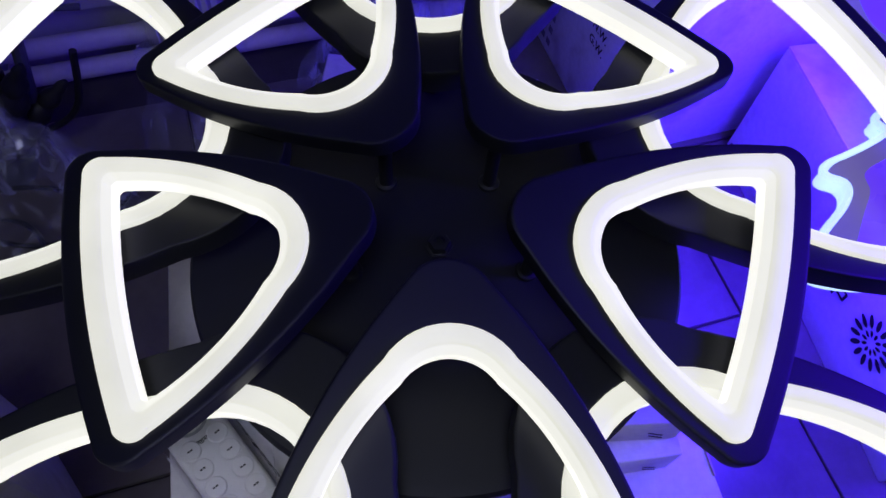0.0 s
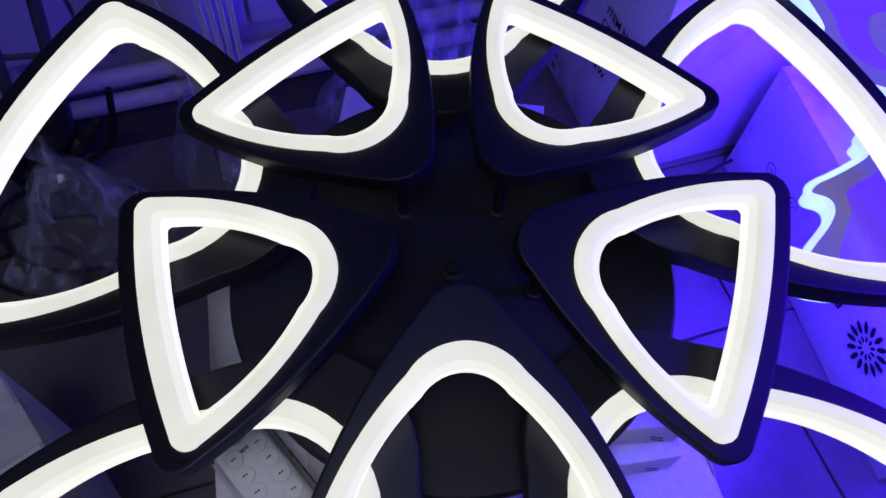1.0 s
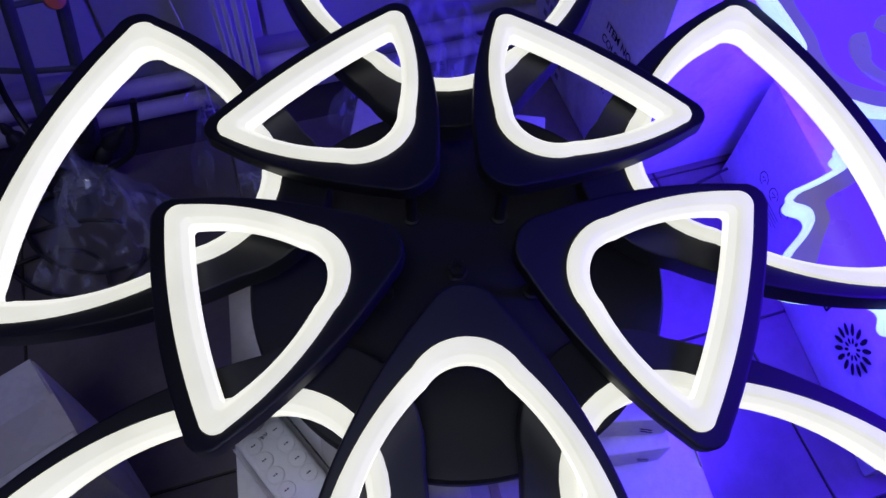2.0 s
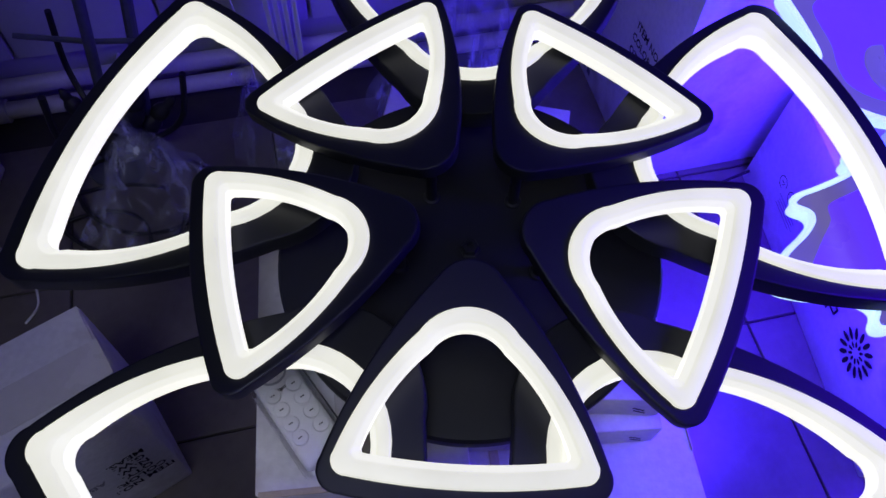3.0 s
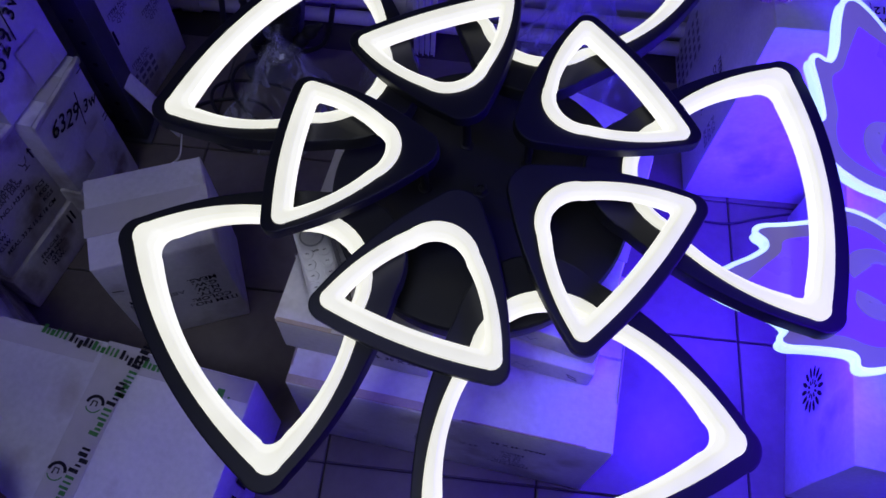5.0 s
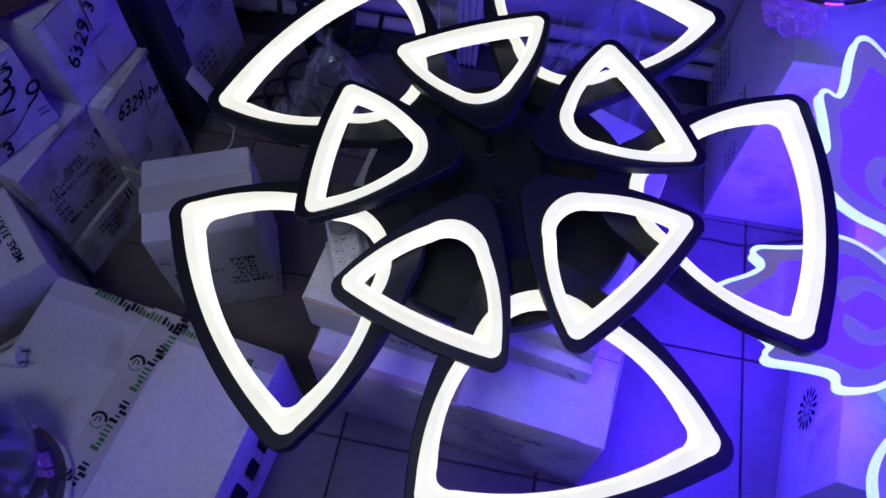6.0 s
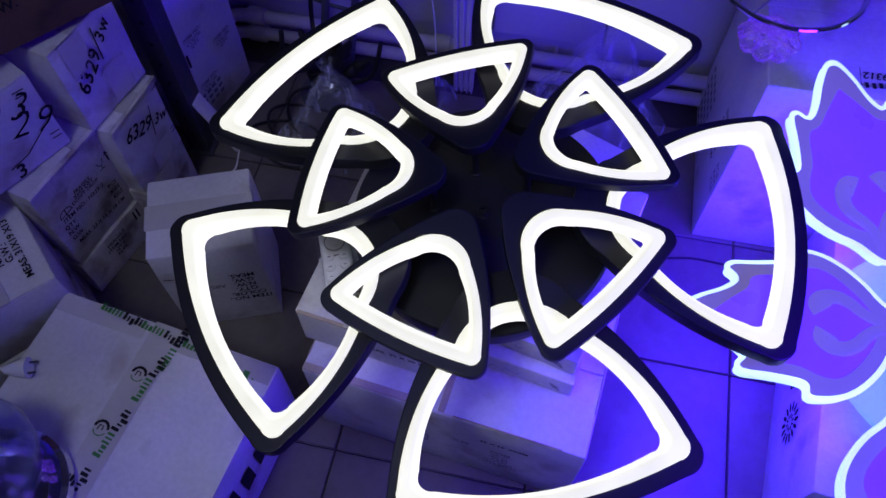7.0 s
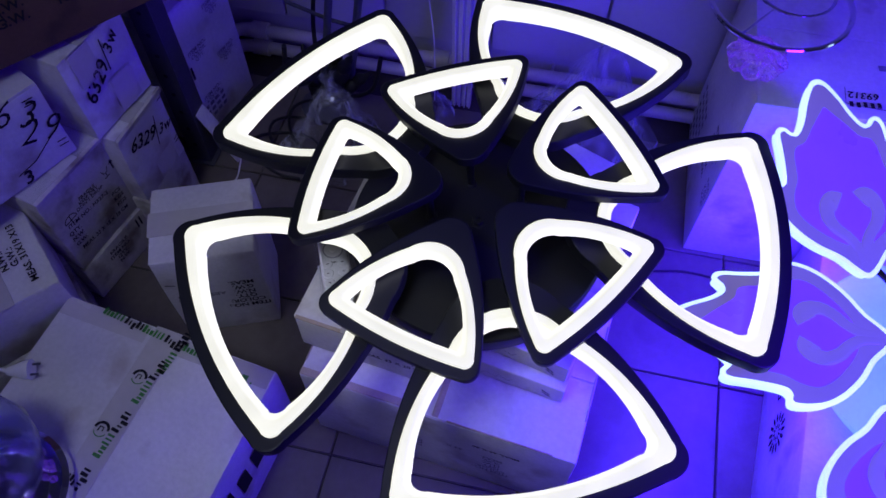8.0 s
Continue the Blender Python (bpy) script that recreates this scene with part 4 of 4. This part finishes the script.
def leaf_lamp():
    lamp = thing("leaf_lamp", pose(0.66, 0.17, 0.2185, 0, 0, 0), "violet acrylic leaf chandelier with glowing cyan-white edges", "lamp")
    part("hub", lathe([(0.0005, 0), (0.075, 0), (0.08, 0.01), (0.078, 0.05), (0.05, 0.07), (0.012, 0.075), (0.012, 0.19), (0.0005, 0.195)], 40), M_WHITEPLASTIC, lamp, "white round hub")
    part("canopy_plate", lathe([(0.0005, 0.052), (0.168, 0.052), (0.172, 0.056), (0.168, 0.060), (0.0005, 0.060)], 64), M_DISC, lamp, "round white plate, the cyan light on it put into its colour")
    spots = LEAVES
    first = None
    for k, (x, y, z, turn, ry) in enumerate(spots):
        m = lamp.matrix_world.inverted() @ pose(x, y, z, 0, ry, turn)
        if first is None:
            plate = part("leaf", flat_plate(leaf_outline(0.97), 0.0, 0.006), M_LEAF, lamp, "violet glowing acrylic leaf plate")
            band = part("band", flat_plate(leaf_outline(0.965), 0.0062, 0.0078, leaf_outline(1.0, HALF_IN)), M_LEAFRIM, plate, "greyer frosted band")
            edge_loop = leaf_outline(1.0)
            edge = part("edge_light", tube([(p.x, p.y, 0.005) for p in edge_loop], 0.0038, 8, closed=True), M_GLOW, plate, "glowing cyan-white edge strip")
            wall = part("edge_skirt", flat_plate(leaf_outline(1.005), -0.012, 0.005, leaf_outline(0.975)), M_GLOW, plate, "glowing white edge wall")
            scrolls = []
            for s in (-1, 1):
                curl = spline([(x * LEAF, y * s * LEAF, 0) for x, y in ((0.99, 0.012), (0.91, 0.022), (0.85, 0.058), (0.80, 0.105), (0.74, 0.132), (0.68, 0.122), (0.652, 0.088), (0.668, 0.056))], 6)
                bm = tube(curl, [0.0075 + 0.0085 * (i / (len(curl) - 1)) ** 2 for i in range(len(curl))], 10)
                put(bm, Matrix.Translation((0, 0, 0.0075)) @ Matrix.Diagonal((1, 1, 0.12, 1)))
                scrolls.append(part("scroll", bm, M_LEAFRIM, plate, "grey frosted scroll"))
            first = plate
            plate.matrix_basis = m
        else:
            cp = first.copy()
            scene.collection.objects.link(cp)
            for ch in list(first.children):
                c2 = ch.copy()
                scene.collection.objects.link(c2)
                c2.parent = cp
            cp.matrix_basis = m
        tip = pose(x, y, z, 0, ry, turn) @ Vector((LEAF * 0.93, 0, -0.002))
        inv = lamp.matrix_world.inverted()
        part("arm", tube([inv @ tip, Vector((0.0, 0.0, 0.12))], 0.005, 10), M_CHROME, lamp)
    return lamp


# tip place, height, heading from tip to base, pitch
LEAVES = [(0.289, -0.014, 0.395, 22.6, 0.0), (0.341, 0.398, 0.492, -53.0, 18.0), (0.700, -0.260, 0.395, 116.0, 0.0), (0.98, 0.34, 0.395, 204.0, 0.0), (0.75, 0.62, 0.56, -112.0, 12.0)]
leaf_lamp()


def crystal_flower():
    c = thing("crystal_lamp", pose(0.254, 0.464, 0.4295, 0, 0, 0), "clear crystal flower shade on a chrome ring", "lamp")
    for ring, (cnt, r, z, size) in enumerate(((1, 0.0, 0.036, 0.015), (5, 0.017, 0.031, 0.015), (8, 0.032, 0.019, 0.017))):
        for k in range(cnt):
            a = 2 * math.pi * k / cnt + ring * 0.4
            bm = bmesh.new()
            bmesh.ops.create_icosphere(bm, subdivisions=4, radius=size)
            for v in bm.verts:
                rad = math.hypot(v.co.x, v.co.y)
                v.co *= 1 + 0.07 * math.sin(rad / size * 17) + 0.035 * math.sin(math.atan2(v.co.y, v.co.x) * 9 + v.co.z * 300)
                v.co.z *= 0.72
            finish(bm)
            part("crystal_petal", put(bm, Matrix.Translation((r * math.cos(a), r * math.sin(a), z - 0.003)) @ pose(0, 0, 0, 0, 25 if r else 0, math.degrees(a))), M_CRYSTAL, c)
    cx, cy = -0.003, 0.112
    ringpts = [(cx + 0.112 * math.cos(a), cy + 0.112 * math.sin(a), 0.040) for a in [i * 2 * math.pi / 48 for i in range(48)]]
    part("chrome_ring", tube(ringpts, 0.0048, 10, closed=True), M_CHROME, c, "polished chrome ring")
    ringpts = [(cx + 0.015 + 0.062 * math.cos(a), cy + 0.03 + 0.062 * math.sin(a), 0.046) for a in [i * 2 * math.pi / 32 for i in range(32)]]
    part("chrome_ring", tube(ringpts, 0.003, 10, closed=True), M_CHROME, c)
    for a in (0.6, 2.4, 4.4):
        part("ring_arm", tube([(cx + 0.112 * math.cos(a), cy + 0.112 * math.sin(a), 0.040), (cx + 0.015 + 0.062 * math.cos(a), cy + 0.03 + 0.062 * math.sin(a), 0.046)], 0.002, 8), M_CHROME, c)
    return c


crystal_flower()


def glass_lamp():
    """The glass dome lamp with a crystal-filled base on the big white carton."""
    g = thing("glass_lamp", pose(-0.426, -0.617, 0.2035, 0, 0, 0), "blue-tinged glass dome lamp with crystal-filled chrome base", "lamp")
    part("base_ring", lathe([(0.062, 0.0), (0.092, 0.0), (0.098, 0.008), (0.096, 0.022), (0.088, 0.026), (0.080, 0.022), (0.074, 0.010), (0.062, 0.006), (0.062, 0.0)], 48, cap=False), M_CHROME, g, "dark chrome base ring")
    part("base_pan", lathe([(0.0005, 0.001), (0.074, 0.001), (0.074, 0.006), (0.0005, 0.006)], 40), M_STEEL, g)
    rnd = random.Random(5)
    for k in range(34):
        a, r = rnd.uniform(0, 6.28), 0.066 * math.sqrt(rnd.random())
        s = rnd.uniform(0.005, 0.009)
        bm = bmesh.new()
        bmesh.ops.create_icosphere(bm, subdivisions=1, radius=s)
        put(bm, Matrix.Translation((r * math.cos(a), r * math.sin(a), 0.007 + s)) @ Matrix.Diagonal((1, 1, rnd.uniform(0.7, 1.3), 1)))
        finish(bm, False)
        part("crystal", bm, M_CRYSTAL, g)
    dome = lathe([(0.058, 0.026), (0.066, 0.05), (0.072, 0.085), (0.069, 0.12), (0.052, 0.155), (0.025, 0.172), (0.006, 0.176), (0.006, 0.173), (0.024, 0.169), (0.050, 0.152), (0.0665, 0.119), (0.0695, 0.085), (0.0635, 0.05), (0.0555, 0.026), (0.058, 0.026)], 48, cap=False)
    put(dome, Matrix.Translation((0, 0, 0.006)) @ pose(0, 0, 0, -20, -14, 0) @ Matrix.Diagonal((1.02, 1.02, 1.0, 1)))
    part("glass_dome", dome, M_DOME, g, "clear glass dome")
    p = thing("power_plug", pose(-0.540, -0.466, 0.2035, 0, 0, 34), "white two-pin power plug with cable", "plug")
    part("plug_body", put(lathe([(0.0005, -0.018), (0.006, -0.018), (0.009, -0.008), (0.014, 0.006), (0.016, 0.018), (0.0005, 0.018)], 24), Matrix.Translation((0, 0, 0.0165)) @ pose(0, 0, 0, 0, 90, 0)), M_WHITEPLASTIC, p)
    for s in (-1, 1):
        part("pin", tube([(0.018, 0.0085 * s, 0.0165), (0.030, 0.0085 * s, 0.0165)], 0.0018, 10), M_STEEL, p)
    part("cord", tube(spline([(-0.016, 0, 0.0165), (-0.05, 0.006, 0.013), (-0.075, -0.02, 0.008), (-0.06, -0.055, 0.005)], 6), 0.0032, 8), M_WHITEPLASTIC, p)


M_DOME = material("tinted_glass", (0.75, 0.78, 1.0), 0.10, vary=0.12, scale=18, bump=0.3, transmission=0.97, ior=1.30)
glass_lamp()


# ---------------- floor tiles ----------------
def tiles():
    mesh = None
    inv = FLOOR.matrix_world.inverted()
    for i in range(-6, 5):
        for j in range(-6, 3):
            if mesh is None:
                ob = part("tile", block(TU - 0.0035, TV - 0.0035, 0.0075, 0.0012, seg=1), M_TILE, FLOOR)
                mesh = ob.data
            else:
                ob = new("tile", mesh)
                ob.parent = FLOOR
            ob.matrix_basis = inv @ upright(U0 + (i + 0.5) * TU, V0 + (j - 0.5 + 0) * TV, -0.0075) @ pose(0, 0, 0, 0, 0, 180 * ((i + j) % 2))


tiles()
